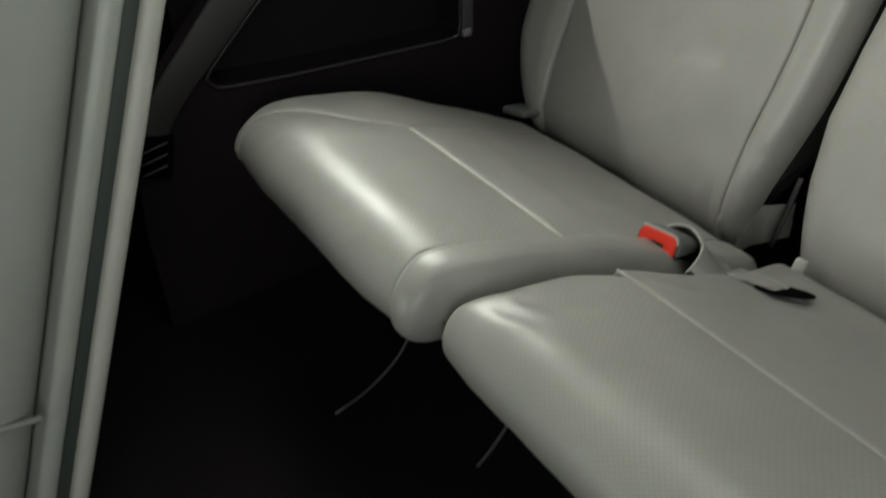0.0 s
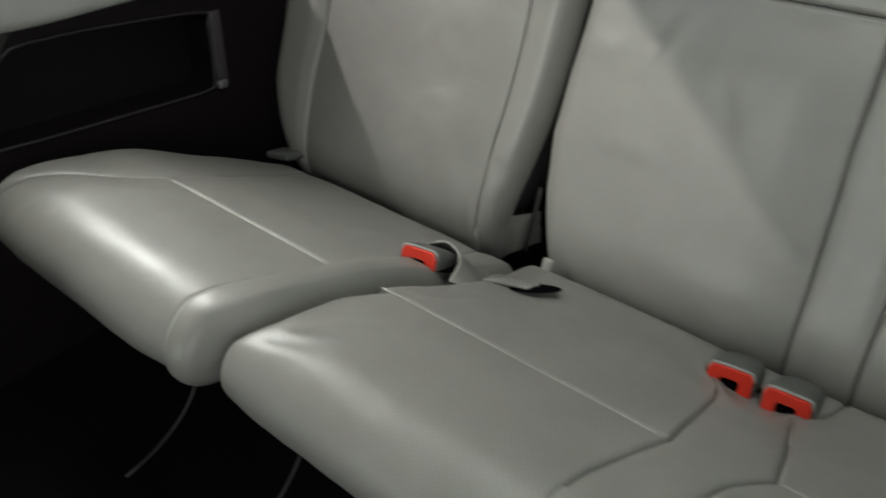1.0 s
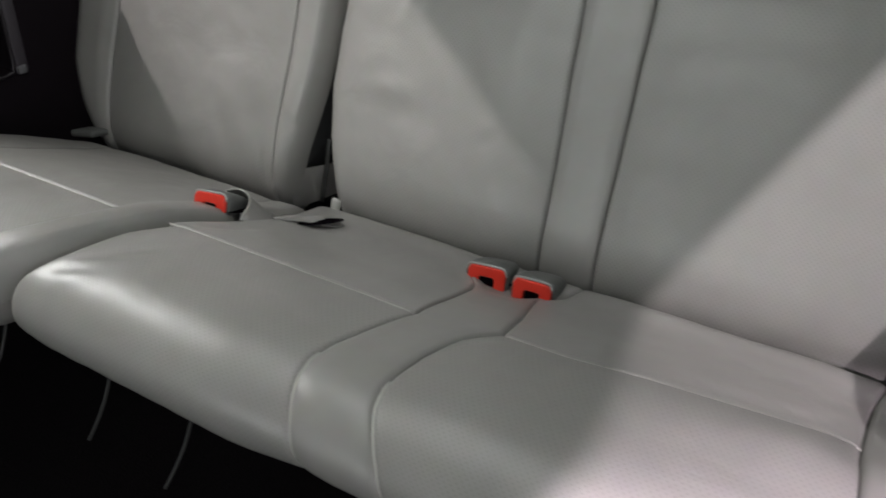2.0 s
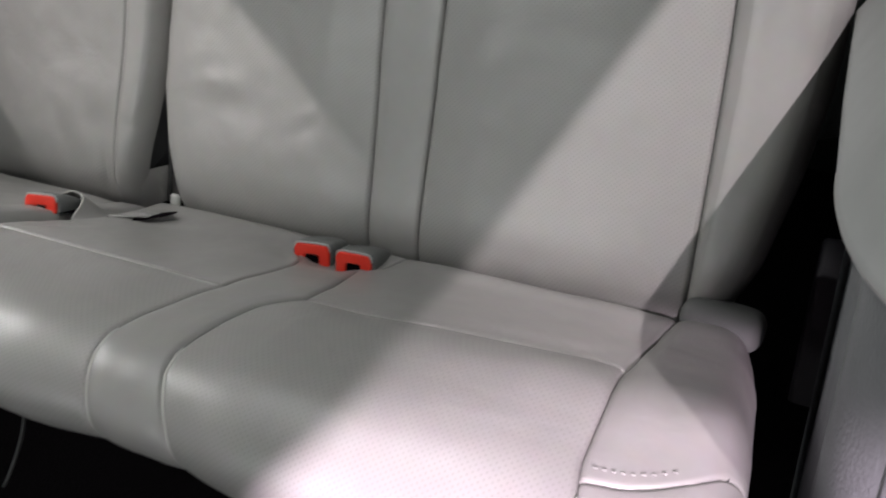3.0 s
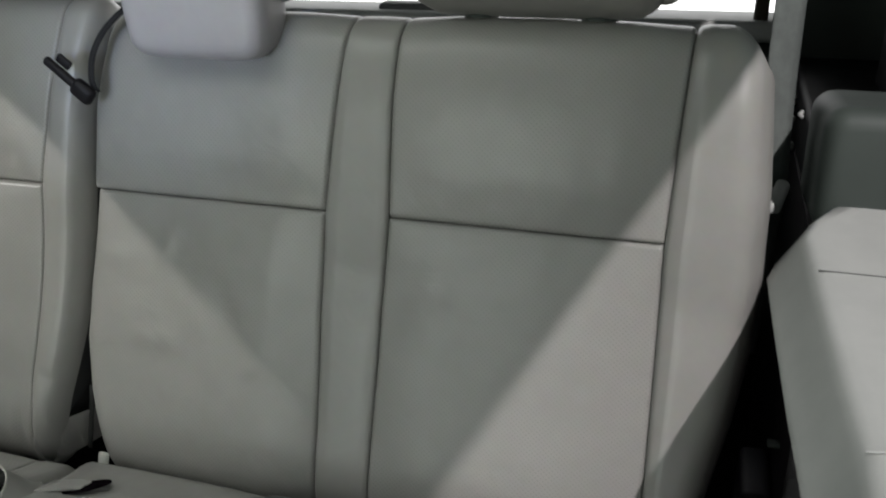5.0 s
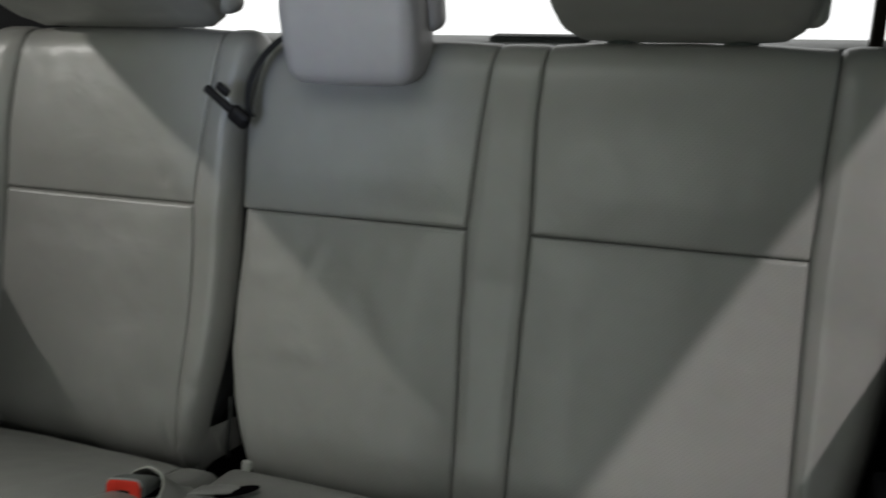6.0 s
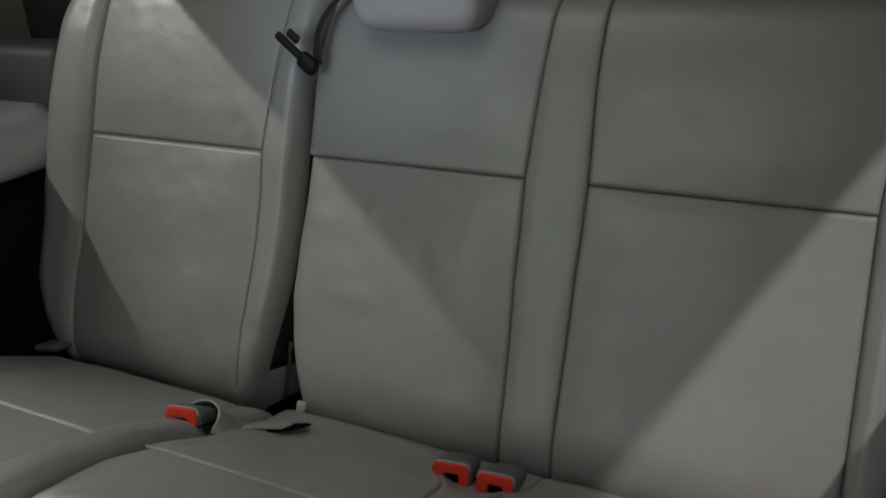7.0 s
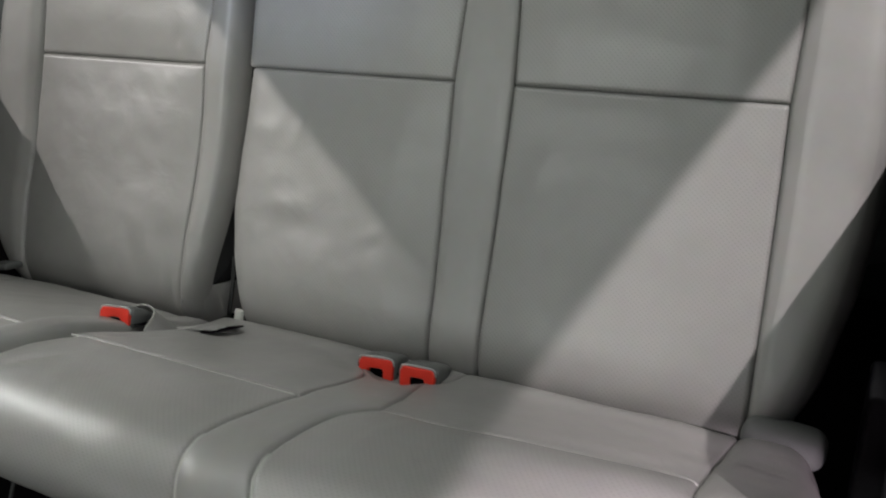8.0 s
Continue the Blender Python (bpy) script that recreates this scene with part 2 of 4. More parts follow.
class Profile:
    """A curve in the y-z plane that a seat's surface follows, with its length, place and outward normal."""

    def __init__(self, points):
        self.p = catmull(points)
        seg = np.linalg.norm(np.diff(self.p, axis=0), axis=1)
        self.s = np.r_[0, np.cumsum(seg)]
        t = np.gradient(self.p, axis=0)
        t /= np.linalg.norm(t, axis=1)[:, None]
        self.n = np.stack([-t[:, 1], t[:, 0]], 1)
        self.length = self.s[-1]

    def at(self, s):
        y, z = (np.interp(s, self.s, self.p[:, k]) for k in (0, 1))
        n = np.array([np.interp(s, self.s, self.n[:, k]) for k in (0, 1)])
        n /= np.linalg.norm(n)
        return y, z, n[0], n[1]

    def where_z(self, z):
        """The length at which the rising part reaches the height z."""
        k = int(np.argmax(self.p[:, 1]))
        return float(np.interp(z, self.p[: k + 1, 1], self.s[: k + 1]))

    def where_y(self, y):
        """The length at which the top part reaches y."""
        k = int(np.argmin(self.p[:, 0]))
        return float(np.interp(y, self.p[k:, 0], self.s[k:]))


def steps(length, grid=0.007):
    """Places along a length, closer together near both ends."""
    near = [0, 0.0008, 0.0018, 0.003, 0.0045, 0.0065, 0.009, 0.012, 0.016]
    if length < 0.05:
        return list(np.linspace(0, length, 22))
    n = max(3, int((length - 0.036) / grid))
    mid = list(np.linspace(0.018, length - 0.018, n))
    return near + mid + [length - v for v in near[::-1]]


def dip(e, depth, r):
    if depth == 0 or e >= r:
        return 0.0
    return depth * (math.sqrt(max(0.0, 1 - (1 - e / r) ** 2)) - 1)


SEAM = (0.0075, 0.0055)
THIN = (0.005, 0.0042)
SOFT = (0.0048, 0.0062)


def panel(name, prof, s0, s1, left, right, material, parent, edges=(SEAM, SEAM, SEAM, SEAM), bulge=0.004, relief=None, label="", seed=0.0, puff=0.0016, low=None, high=None):
    """A padded piece of cover over a stretch of the profile. left and right: rows of (length, x).
    edges: how the left, right, lower and upper edges roll down, as depth and width.
    low, high: how far the lower and upper edges wander along the profile, as functions of x."""
    lk, lx = zip(*left)
    rk, rx = zip(*right)
    ss = [s0 + v for v in steps(s1 - s0)]
    wide = max(np.interp(s, rk, rx) - np.interp(s, lk, lx) for s in ss)
    us = [v / wide for v in steps(wide)]
    verts, faces = [], []
    for base in ss:
        a, b = float(np.interp(base, lk, lx)), float(np.interp(base, rk, rx))
        share = (base - s0) / (s1 - s0)
        for u in us:
            at = a + (b - a) * u
            lo, hi = s0 + (low(at) if low else 0.0), s1 + (high(at) if high else 0.0)
            s = lo + (hi - lo) * share
            y, z, ny, nz = prof.at(s)
            a2, b2 = (a, b) if low is None and high is None else (float(np.interp(s, lk, lx)), float(np.interp(s, rk, rx)))
            w = b2 - a2
            x = a2 + w * u
            el, er, eb, et = u * w, (1 - u) * w, s - lo, hi - s
            d = sum(dip(e, *k) for e, k in zip((el, er, eb, et), edges))
            d = max(d, -max(k[0] for k in edges) * 1.15)
            v = share
            d += bulge * min(1.0, 4 * u * (1 - u) * 1.6) * min(1.0, 4 * v * (1 - v) * 1.6)
            q = Vector((x * 9 + seed, s * 9, seed * 1.7))
            fade = min(1.0, min(el, er, eb, et) / 0.02)
            d += puff * noise.noise(q) * fade + 0.375 * puff * noise.noise(q * 4.1) * fade
            if relief:
                d += relief(x, y, z) * fade
            verts.append((x, y + ny * d, z + nz * d))
    m = len(us)
    for j in range(len(ss) - 1):
        for i in range(m - 1):
            k = j * m + i
            faces.append((k, k + 1, k + m + 1, k + m))
    return mesh_object(name, verts, faces, material, parent, label)


def core(name, prof, s0, s1, left, right, behind, material, parent, inset=0.014, sink=0.0125, label=""):
    """The closed padding block below the covers. behind: its rear or lower side, as (y, z) rows from the profile's end back to its start."""
    lk, lx = zip(*left)
    rk, rx = zip(*right)
    loop = []
    for s in np.linspace(s0, s1, 60):
        y, z, ny, nz = prof.at(s)
        loop.append((y - ny * sink, z - nz * sink, float(np.interp(s, lk, lx)) + inset, float(np.interp(s, rk, rx)) - inset))
    for k, (y, z) in enumerate(behind):
        s = s1 + (s0 - s1) * k / max(1, len(behind) - 1)
        loop.append((y, z, float(np.interp(s, lk, lx)) + inset, float(np.interp(s, rk, rx)) - inset))
    n, cols = len(loop), 8
    verts = [(a + (b - a) * c / (cols - 1), y, z) for c in range(cols) for y, z, a, b in loop]
    faces = [(c * n + i, c * n + (i + 1) % n, (c + 1) * n + (i + 1) % n, (c + 1) * n + i) for c in range(cols - 1) for i in range(n)]
    faces += [tuple(range(n))[::-1], tuple((cols - 1) * n + i for i in range(n))]
    return mesh_object(name, verts, faces, material, parent, label, smooth=False)


def dents(*spots):
    """Relief from soft dents and folds: rows of (x, z, half width, half height, metres, turn in degrees)."""
    rows = [(x, z, w, h, d, math.cos(radians(a)), math.sin(radians(a))) for x, z, w, h, d, a in spots]

    def relief(x, y, z):
        out = 0.0
        for cx, cz, w, h, d, c, s in rows:
            u, v = (x - cx) * c + (z - cz) * s, (z - cz) * c - (x - cx) * s
            r = (u / w) ** 2 + (v / h) ** 2
            if r < 9:
                out += d * math.exp(-r)
        return out

    return relief

# ---- the car's shell ----


def slab(x0, x1, y0, y1, z0, z1):
    bm = bmesh.new()
    bmesh.ops.create_cube(bm, size=1.0)
    bmesh.ops.scale(bm, vec=(x1 - x0, y1 - y0, z1 - z0), verts=bm.verts)
    bmesh.ops.translate(bm, vec=((x0 + x1) / 2, (y0 + y1) / 2, (z0 + z1) / 2), verts=bm.verts)
    return bm


def structure(name, bms, material, label, category, smooth=False):
    return tagged(part(name, join(bms), material, None, "", smooth), label, category, kind="structure")


FLOOR_Z = 0.03
bm = bmesh.new()
bmesh.ops.create_grid(bm, x_segments=60, y_segments=90, size=0.5)
for v in bm.verts:
    x, y = v.co.x * 1.9 - 0.31, v.co.y * 3.9 - 0.2
    v.co = (x, y, FLOOR_Z + 0.004 * noise.noise(Vector((x * 7, y * 7, 0))) + (0.02 * max(0.0, min(1.0, (y - 0.3) / 0.3))))
floor = tagged(part("floor", bm, CARPET), "nearly black carpeted car floor under the rear seats", "floor", kind="structure")

# Unseen; its side edges are placed to cut the flood lamps' light.
structure("roof", [slab(-1.05, 0.613, -2.1, 1.75, 1.20, 1.31), slab(-1.27, -1.05, -2.1, 1.75, 1.27, 1.31)], HEADLINER, "unseen grey cloth headliner over the whole cabin", "ceiling")
# Side walls: a sill below the glass, pillars before, behind and between the openings.
# The raised rear sill is unseen; it keeps lamp light off the armrest's rear.
structure("wall_right", [slab(0.61, 0.66, 0.10, 1.75, 0.0, 0.66), slab(0.61, 0.66, 1.12, 1.75, 0.66, 1.20), slab(0.61, 0.66, -2.1, -1.30, 0.0, 1.20), slab(0.61, 0.66, -0.26, 0.10, 0.0, 0.30), slab(0.61, 0.66, 0.55, 1.12, 0.66, 0.81)],
          CHARCOAL, "charcoal inner side of the car body with a window opening", "wall")
structure("wall_left", [slab(-1.27, -1.22, -2.1, 1.75, 0.0, 0.66), slab(-1.27, -1.22, 1.12, 1.75, 0.66, 1.20), slab(-1.27, -1.22, -2.1, -1.55, 0.66, 1.20)],
          CHARCOAL, "charcoal inner side of the car body with a window opening", "wall")
structure("wall_front", [slab(-1.22, 0.60, -2.15, -2.1, 0.0, 0.80)], CHARCOAL, "charcoal bulkhead below the windscreen", "wall")
# Tailgate with its window opening.
structure("tailgate", [slab(-1.22, 0.60, 1.58, 1.66, 0.0, 0.665), slab(-1.22, -1.02, 1.58, 1.66, 0.665, 1.20), slab(0.415, 0.60, 1.58, 1.66, 0.665, 1.20), slab(-1.02, 0.415, 1.58, 1.66, 1.10, 1.20)],
          TRIM_DARK, "grey tailgate trim round the rear window", "tailgate")
tail_trim = tagged(part("rear_window_trim", rounded((1.44, 0.10, 0.035), (-0.30, 1.55, 0.675), 0.012, 3), TRIM), "pale grey ledge below the rear window", "trim", kind="structure")
part("rear_window_post", rounded((0.022, 0.03, 0.52), (0.385, 1.53, 0.93), 0.006, 2), plastic("brown_black_gasket", (0.035, 0.025, 0.015), 0.5), tail_trim, "dark brown window post")
tagged(part("rear_window_wiper_cover", rounded((0.19, 0.04, 0.020), (-0.185, 1.54, 0.693), 0.009, 4), TAB, None), "dark grey rounded wiper motor cover on the rear ledge", "cover")
bm = bmesh.new()
bmesh.ops.create_grid(bm, x_segments=2, y_segments=2, size=0.5)
bmesh.ops.transform(bm, matrix=Matrix.Translation((-0.3, 5.0, 1.4)) @ pose(0, 0, 0, 90, 0, 0) @ Matrix.Diagonal((9, 5, 1, 1)), verts=bm.verts)
backdrop = tagged(part("backdrop", bm, OUTSIDE), "blown-out white daylight behind the rear window", "backdrop", kind="structure")

# ---- the seats' side curves ----
BACK = Profile([(0.742, 0.215), (0.728, 0.245), (0.725, 0.275), (0.734, 0.312), (0.762, 0.375), (0.793, 0.445), (0.820, 0.520), (0.838, 0.592), (0.864, 0.700), (0.882, 0.756), (0.893, 0.779), (0.912, 0.793), (0.940, 0.793), (0.965, 0.778)])
BACK_A = Profile([(0.742, 0.215), (0.728, 0.245), (0.725, 0.275), (0.734, 0.312), (0.762, 0.375), (0.793, 0.445), (0.820, 0.520), (0.838, 0.592), (0.864, 0.700), (0.884, 0.765), (0.896, 0.792), (0.915, 0.805), (0.942, 0.805), (0.965, 0.790)])
CUSH = Profile([(0.372, 0.303), (0.338, 0.306), (0.310, 0.316), (0.296, 0.332), (0.295, 0.350), (0.311, 0.371), (0.345, 0.384), (0.400, 0.382), (0.480, 0.369), (0.560, 0.333), (0.620, 0.304), (0.660, 0.285), (0.690, 0.273), (0.704, 0.258), (0.708, 0.235)])
CUSH_R = Profile([(0.388, 0.302), (0.352, 0.305), (0.325, 0.315), (0.311, 0.332), (0.310, 0.350), (0.325, 0.370), (0.360, 0.383), (0.410, 0.381), (0.480, 0.369), (0.560, 0.333), (0.620, 0.307), (0.660, 0.294), (0.694, 0.286), (0.709, 0.270), (0.714, 0.240)])


def on_back(*rows):
    return [(BACK.where_z(z), x) for z, x in rows] + [(BACK.length, rows[-1][1])]


def on_cush(prof, *rows, front=()):
    """Rows of (y, x) along the top; front: rows of (z, x) up the front face, below its foremost point."""
    k = int(np.argmin(prof.p[:, 0]))
    below = [(float(np.interp(z, prof.p[: k + 1, 1], prof.s[: k + 1])), x) for z, x in front]
    return [(0.0, (front or ((0, rows[0][1]),))[0][1])] + below + [(prof.where_y(y), x) for y, x in rows]


B0, BSEAM, BTOP = 0.0, BACK.where_z(0.593), BACK.length
BEHIND = [(1.00, 0.76), (0.985, 0.66), (0.955, 0.50), (0.90, 0.34), (0.83, 0.22)]
UNDER = [(0.700, 0.205), (0.66, 0.200), (0.55, 0.235), (0.45, 0.270), (0.395, 0.298)]

# ---- left seat of the third row ----
seat_a = thing("folding_seat", "grey leather third-row single seat, unfolded and worn", "car seat", "third-row seats")
A_OUT = on_back((0.215, -0.855), (0.266, -0.880), (0.31, -0.905), (0.368, -0.932), (0.505, -0.942), (0.634, -0.928), (0.76, -0.895), (0.80, -0.868))
A_L = on_back((0.215, -0.815), (0.265, -0.817), (0.381, -0.826), (0.514, -0.823), (0.594, -0.811), (0.681, -0.799), (0.79, -0.775))
A_R = on_back((0.215, -0.486), (0.271, -0.487), (0.359, -0.490), (0.472, -0.484), (0.598, -0.480), (0.696, -0.461), (0.782, -0.442))
A_GAP = on_back((0.215, -0.464), (0.285, -0.460), (0.335, -0.453), (0.375, -0.445), (0.415, -0.438), (0.458, -0.434), (0.592, -0.424), (0.698, -0.414), (0.79, -0.392))
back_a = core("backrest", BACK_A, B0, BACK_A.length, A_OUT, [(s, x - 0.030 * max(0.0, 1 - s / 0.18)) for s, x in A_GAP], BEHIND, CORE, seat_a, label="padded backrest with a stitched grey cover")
OUTER = (0.060, 0.050)
TOPROLL = (0.004, 0.008)
panel("lower_panel", BACK_A, B0, BSEAM, A_L, A_R, PERF, back_a, (SEAM, THIN, TOPROLL, SEAM), 0.006,
      dents((-0.545, 0.335, 0.012, 0.035, 0.0018, 25), (-0.575, 0.320, 0.010, 0.045, -0.0018, 30), (-0.515, 0.295, 0.006, 0.034, 0.0032, 15), (-0.503, 0.290, 0.004, 0.030, -0.003, 12), (-0.60, 0.50, 0.10, 0.05, 0.002, 0)), "perforated grey leather panel", 1.0)
panel("upper_panel", BACK_A, BSEAM, BACK_A.length, A_L, A_R, PERF, back_a, (SEAM, THIN, SEAM, TOPROLL), 0.005,
      dents((-0.525, 0.625, 0.006, 0.012, -0.004, 0), (-0.50, 0.63, 0.02, 0.03, 0.003, 10)), "perforated grey leather panel", 2.0)
panel("side_bolster", BACK_A, B0, BACK_A.length, A_OUT, A_L, LEATHER, back_a, (OUTER, SEAM, TOPROLL, (0.02, 0.03)), 0.010, None, "plain grey leather bolster", 3.0)
panel("side_bolster", BACK_A, B0, BACK_A.length, A_R, A_GAP, LEATHER, back_a, (THIN, (0.035, 0.022), TOPROLL, TOPROLL), 0.004,
      dents((-0.440, 0.285, 0.016, 0.045, -0.010, 0), (-0.440, 0.350, 0.034, 0.006, -0.008, -12), (-0.466, 0.345, 0.016, 0.005, -0.002, 0), (-0.462, 0.300, 0.005, 0.040, 0.004, 18), (-0.450, 0.300, 0.005, 0.030, -0.005, 22), (-0.472, 0.310, 0.006, 0.020, -0.003, 10)), "plain grey leather strip, creased at its foot", 4.0)
# The foot of the strip: slack leather gathered into folds below a crease.
FOOT_COLS, FOOT_ROWS = 54, 44


def foot_fold(u, w):
    """A point of the gathered leather: u from the seam to the gap, w from the cushion up to the crease."""
    z = 0.232 + (0.062 - 0.020 * max(0.0, u - 0.35)) * w
    y = BACK_A.at(BACK_A.where_z(max(z, 0.25)))[0]
    lean = u + 0.10 * (1 - w)
    ridges = 0.011 * math.exp(-((lean - 0.17) / 0.15) ** 2) + 0.008 * math.exp(-((lean - 0.62) / 0.10) ** 2) + 0.004 * math.exp(-((lean - 0.86) / 0.05) ** 2) - 0.006 * math.exp(-((lean - 0.42) / 0.06) ** 2)
    swell = math.sin(math.pi * min(1.0, 0.12 + 0.88 * w)) ** 0.6
    ripple = 0.0022 * noise.noise(Vector((u * 9.0, w * 4.0, 7.0))) + 0.0012 * math.sin(u * 40.0 + 3.0 * w)
    return (-0.489 + 0.044 * u, y + 0.006 - (ridges + ripple) * swell + 0.075 * max(0.0, (u - 0.32) / 0.68) ** 1.3, z)


verts = [foot_fold(i / (FOOT_COLS - 1), j / (FOOT_ROWS - 1)) for j in range(FOOT_ROWS) for i in range(FOOT_COLS)]
faces = [(j * FOOT_COLS + i, j * FOOT_COLS + i + 1, (j + 1) * FOOT_COLS + i + 1, (j + 1) * FOOT_COLS + i) for j in range(FOOT_ROWS - 1) for i in range(FOOT_COLS - 1)]
mesh_object("gathered_foot", verts, faces, LEATHER, back_a, "grey leather gathered into folds at the foot")
part("recliner_bar", tube(catmull([np.array(q) for q in ((-0.436, 0.792, 0.325), (-0.438, 0.784, 0.290), (-0.441, 0.768, 0.238))], 0.01).tolist(), 0.0036, 10, 0.6), EDGE, back_a, "dull grey bar deep in the gap")


def hollows(*spots):
    """Relief from hollows pressed into a cushion: rows of (x, y, half width, half depth, metres)."""
    def relief(x, y, z):
        return sum(d * math.exp(-((x - cx) / w) ** 2 - ((y - cy) / t) ** 2) for cx, cy, w, t, d in spots if abs(x - cx) < 3 * w)

    return relief


NEST_A = hollows((-0.428, 0.590, 0.030, 0.020, -0.008))
NEST_B = hollows((-0.080, 0.640, 0.050, 0.026, -0.012))
CO_A = on_cush(CUSH, (0.315, -0.900), (0.35, -0.907), (0.39, -0.904), (0.45, -0.891), (0.55, -0.877), (0.65, -0.862), (0.69, -0.84))
CL_A = on_cush(CUSH, (0.315, -0.872), (0.354, -0.860), (0.39, -0.832), (0.433, -0.778), (0.473, -0.748), (0.547, -0.752), (0.634, -0.772), (0.69, -0.780))
CR_A = on_cush(CUSH, (0.299, -0.498), (0.318, -0.505), (0.336, -0.509), (0.36, -0.502), (0.402, -0.482), (0.455, -0.459), (0.55, -0.456), (0.64, -0.456), (0.69, -0.456), front=((0.318, -0.480), (0.331, -0.488)))
CE_A = on_cush(CUSH, (0.33, -0.456), (0.37, -0.444), (0.43, -0.434), (0.475, -0.418), (0.565, -0.402), (0.65, -0.396), (0.69, -0.396))
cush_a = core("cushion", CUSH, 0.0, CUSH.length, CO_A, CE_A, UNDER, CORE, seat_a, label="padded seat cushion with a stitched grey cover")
SA = CUSH.where_y(0.468)
END = (0.004, 0.008)
panel("front_panel", CUSH, 0.0, SA, CL_A, CR_A, PERF, cush_a, ((0.003, 0.006), THIN, END, THIN), 0.006, None, "perforated grey leather, shiny along its front edge", 5.0)
panel("rear_panel", CUSH, SA, CUSH.length, CL_A, CR_A, PERF, cush_a, ((0.003, 0.006), THIN, THIN, END), 0.004, NEST_A, "perforated grey leather panel", 6.0)
panel("side_bolster", CUSH, 0.0, CUSH.length, CO_A, CL_A, LEATHER, cush_a, ((0.034, 0.022), (0.003, 0.006), END, END), 0.001, None, "plain grey leather bolster", 7.0)
panel("side_bolster", CUSH, 0.0, CUSH.length, CR_A, CE_A, LEATHER, cush_a, (THIN, (0.036, 0.022), END, END), 0.006, NEST_A, "plain grey leather strip along the gap", 8.0)

# ---- right double seat of the third row ----
seat_b = thing("folding_seat", "grey leather third-row double seat, unfolded and worn", "car seat", "third-row seats")
B_L = on_back((0.215, -0.380), (0.262, -0.387), (0.293, -0.395), (0.353, -0.415), (0.414, -0.427), (0.480, -0.425), (0.588, -0.413), (0.698, -0.403), (0.79, -0.381))
B_R = on_back((0.215, -0.083), (0.281, -0.084), (0.341, -0.085), (0.479, -0.093), (0.594, -0.091), (0.712, -0.079), (0.798, -0.067))
C_L = on_back((0.215, -0.017), (0.302, -0.018), (0.489, -0.019), (0.595, -0.014), (0.715, -0.014), (0.799, -0.009))
C_R = on_back((0.215, 0.290), (0.312, 0.291), (0.435, 0.289), (0.592, 0.286), (0.692, 0.290), (0.798, 0.296))
B_OUT = on_back((0.215, 0.322), (0.285, 0.336), (0.332, 0.353), (0.418, 0.374), (0.49, 0.385), (0.56, 0.388), (0.65, 0.386), (0.76, 0.376), (0.795, 0.364))
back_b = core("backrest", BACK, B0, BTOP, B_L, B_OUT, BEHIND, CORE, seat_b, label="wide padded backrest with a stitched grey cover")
CREASES = dents((-0.300, 0.530, 0.010, 0.034, 0.0022, -32), (-0.318, 0.520, 0.014, 0.045, -0.0015, -32), (-0.305, 0.425, 0.034, 0.014, 0.0022, 0), (-0.30, 0.402, 0.04, 0.018, -0.0016, 0),
                (-0.172, 0.405, 0.016, 0.008, 0.0020, 35), (-0.180, 0.392, 0.018, 0.009, -0.0018, 35), (-0.215, 0.480, 0.012, 0.03, -0.002, 30), (-0.24, 0.35, 0.10, 0.03, 0.003, 0))
panel("lower_panel", BACK, B0, BSEAM, B_L, B_R, PERF, back_b, ((0.045, 0.032), SEAM, TOPROLL, SEAM), 0.009, CREASES, "dented perforated grey leather panel", 11.0)
panel("upper_panel", BACK, BSEAM, BTOP, B_L, B_R, PERF, back_b, ((0.030, 0.022), SEAM, SEAM, TOPROLL), 0.005, None, "perforated grey leather panel", 12.0)
panel("dividing_strip", BACK, B0, BTOP, B_R, C_L, LEATHER, back_b, (THIN, THIN, TOPROLL, TOPROLL), 0.002, None, "plain grey leather strip between two places", 13.0)
panel("lower_panel", BACK, B0, BSEAM, C_L, C_R, PERF, back_b, (SEAM, SEAM, TOPROLL, SEAM), 0.006, None, "perforated grey leather panel", 14.0)
panel("upper_panel", BACK, BSEAM, BTOP, C_L, C_R, PERF, back_b, (SEAM, SEAM, SEAM, TOPROLL), 0.005, None, "perforated grey leather panel", 15.0)
panel("side_bolster", BACK, B0, BTOP, C_R, B_OUT, LEATHER, back_b, (SEAM, (0.055, 0.038), TOPROLL, (0.02, 0.03)), 0.010, None, "plain grey leather bolster", 16.0)

part("cover_corner", rounded((0.013, 0.006, 0.024), (-0.3600, 0.703, 0.285), 0.003, 3, pose(0, 0, 0, -8, 10, 12)), PIPING, back_b, "pale folded corner of the cover")

CB_L = on_cush(CUSH_R, (0.33, -0.452), (0.37, -0.432), (0.43, -0.424), (0.475, -0.404), (0.53, -0.392), (0.61, -0.388), (0.69, -0.388))
CB_R = on_cush(CUSH_R, (0.318, -0.094), (0.335, -0.104), (0.35, -0.110), (0.372, -0.113), (0.40, -0.108), (0.44, -0.095), (0.478, -0.083), (0.54, -0.091), (0.60, -0.099), (0.625, -0.108), (0.65, -0.133), (0.69, -0.135), front=((0.306, -0.074), (0.330, -0.082)))
CC_L = on_cush(CUSH_R, (0.316, -0.012), (0.335, -0.027), (0.35, -0.036), (0.372, -0.042), (0.39, -0.042), (0.42, -0.039), (0.46, -0.029), (0.497, -0.006), (0.53, -0.014), (0.56, -0.020), (0.60, -0.032), (0.632, -0.040), (0.655, -0.022), (0.69, -0.015), front=((0.306, 0.006), (0.330, 0.002)))
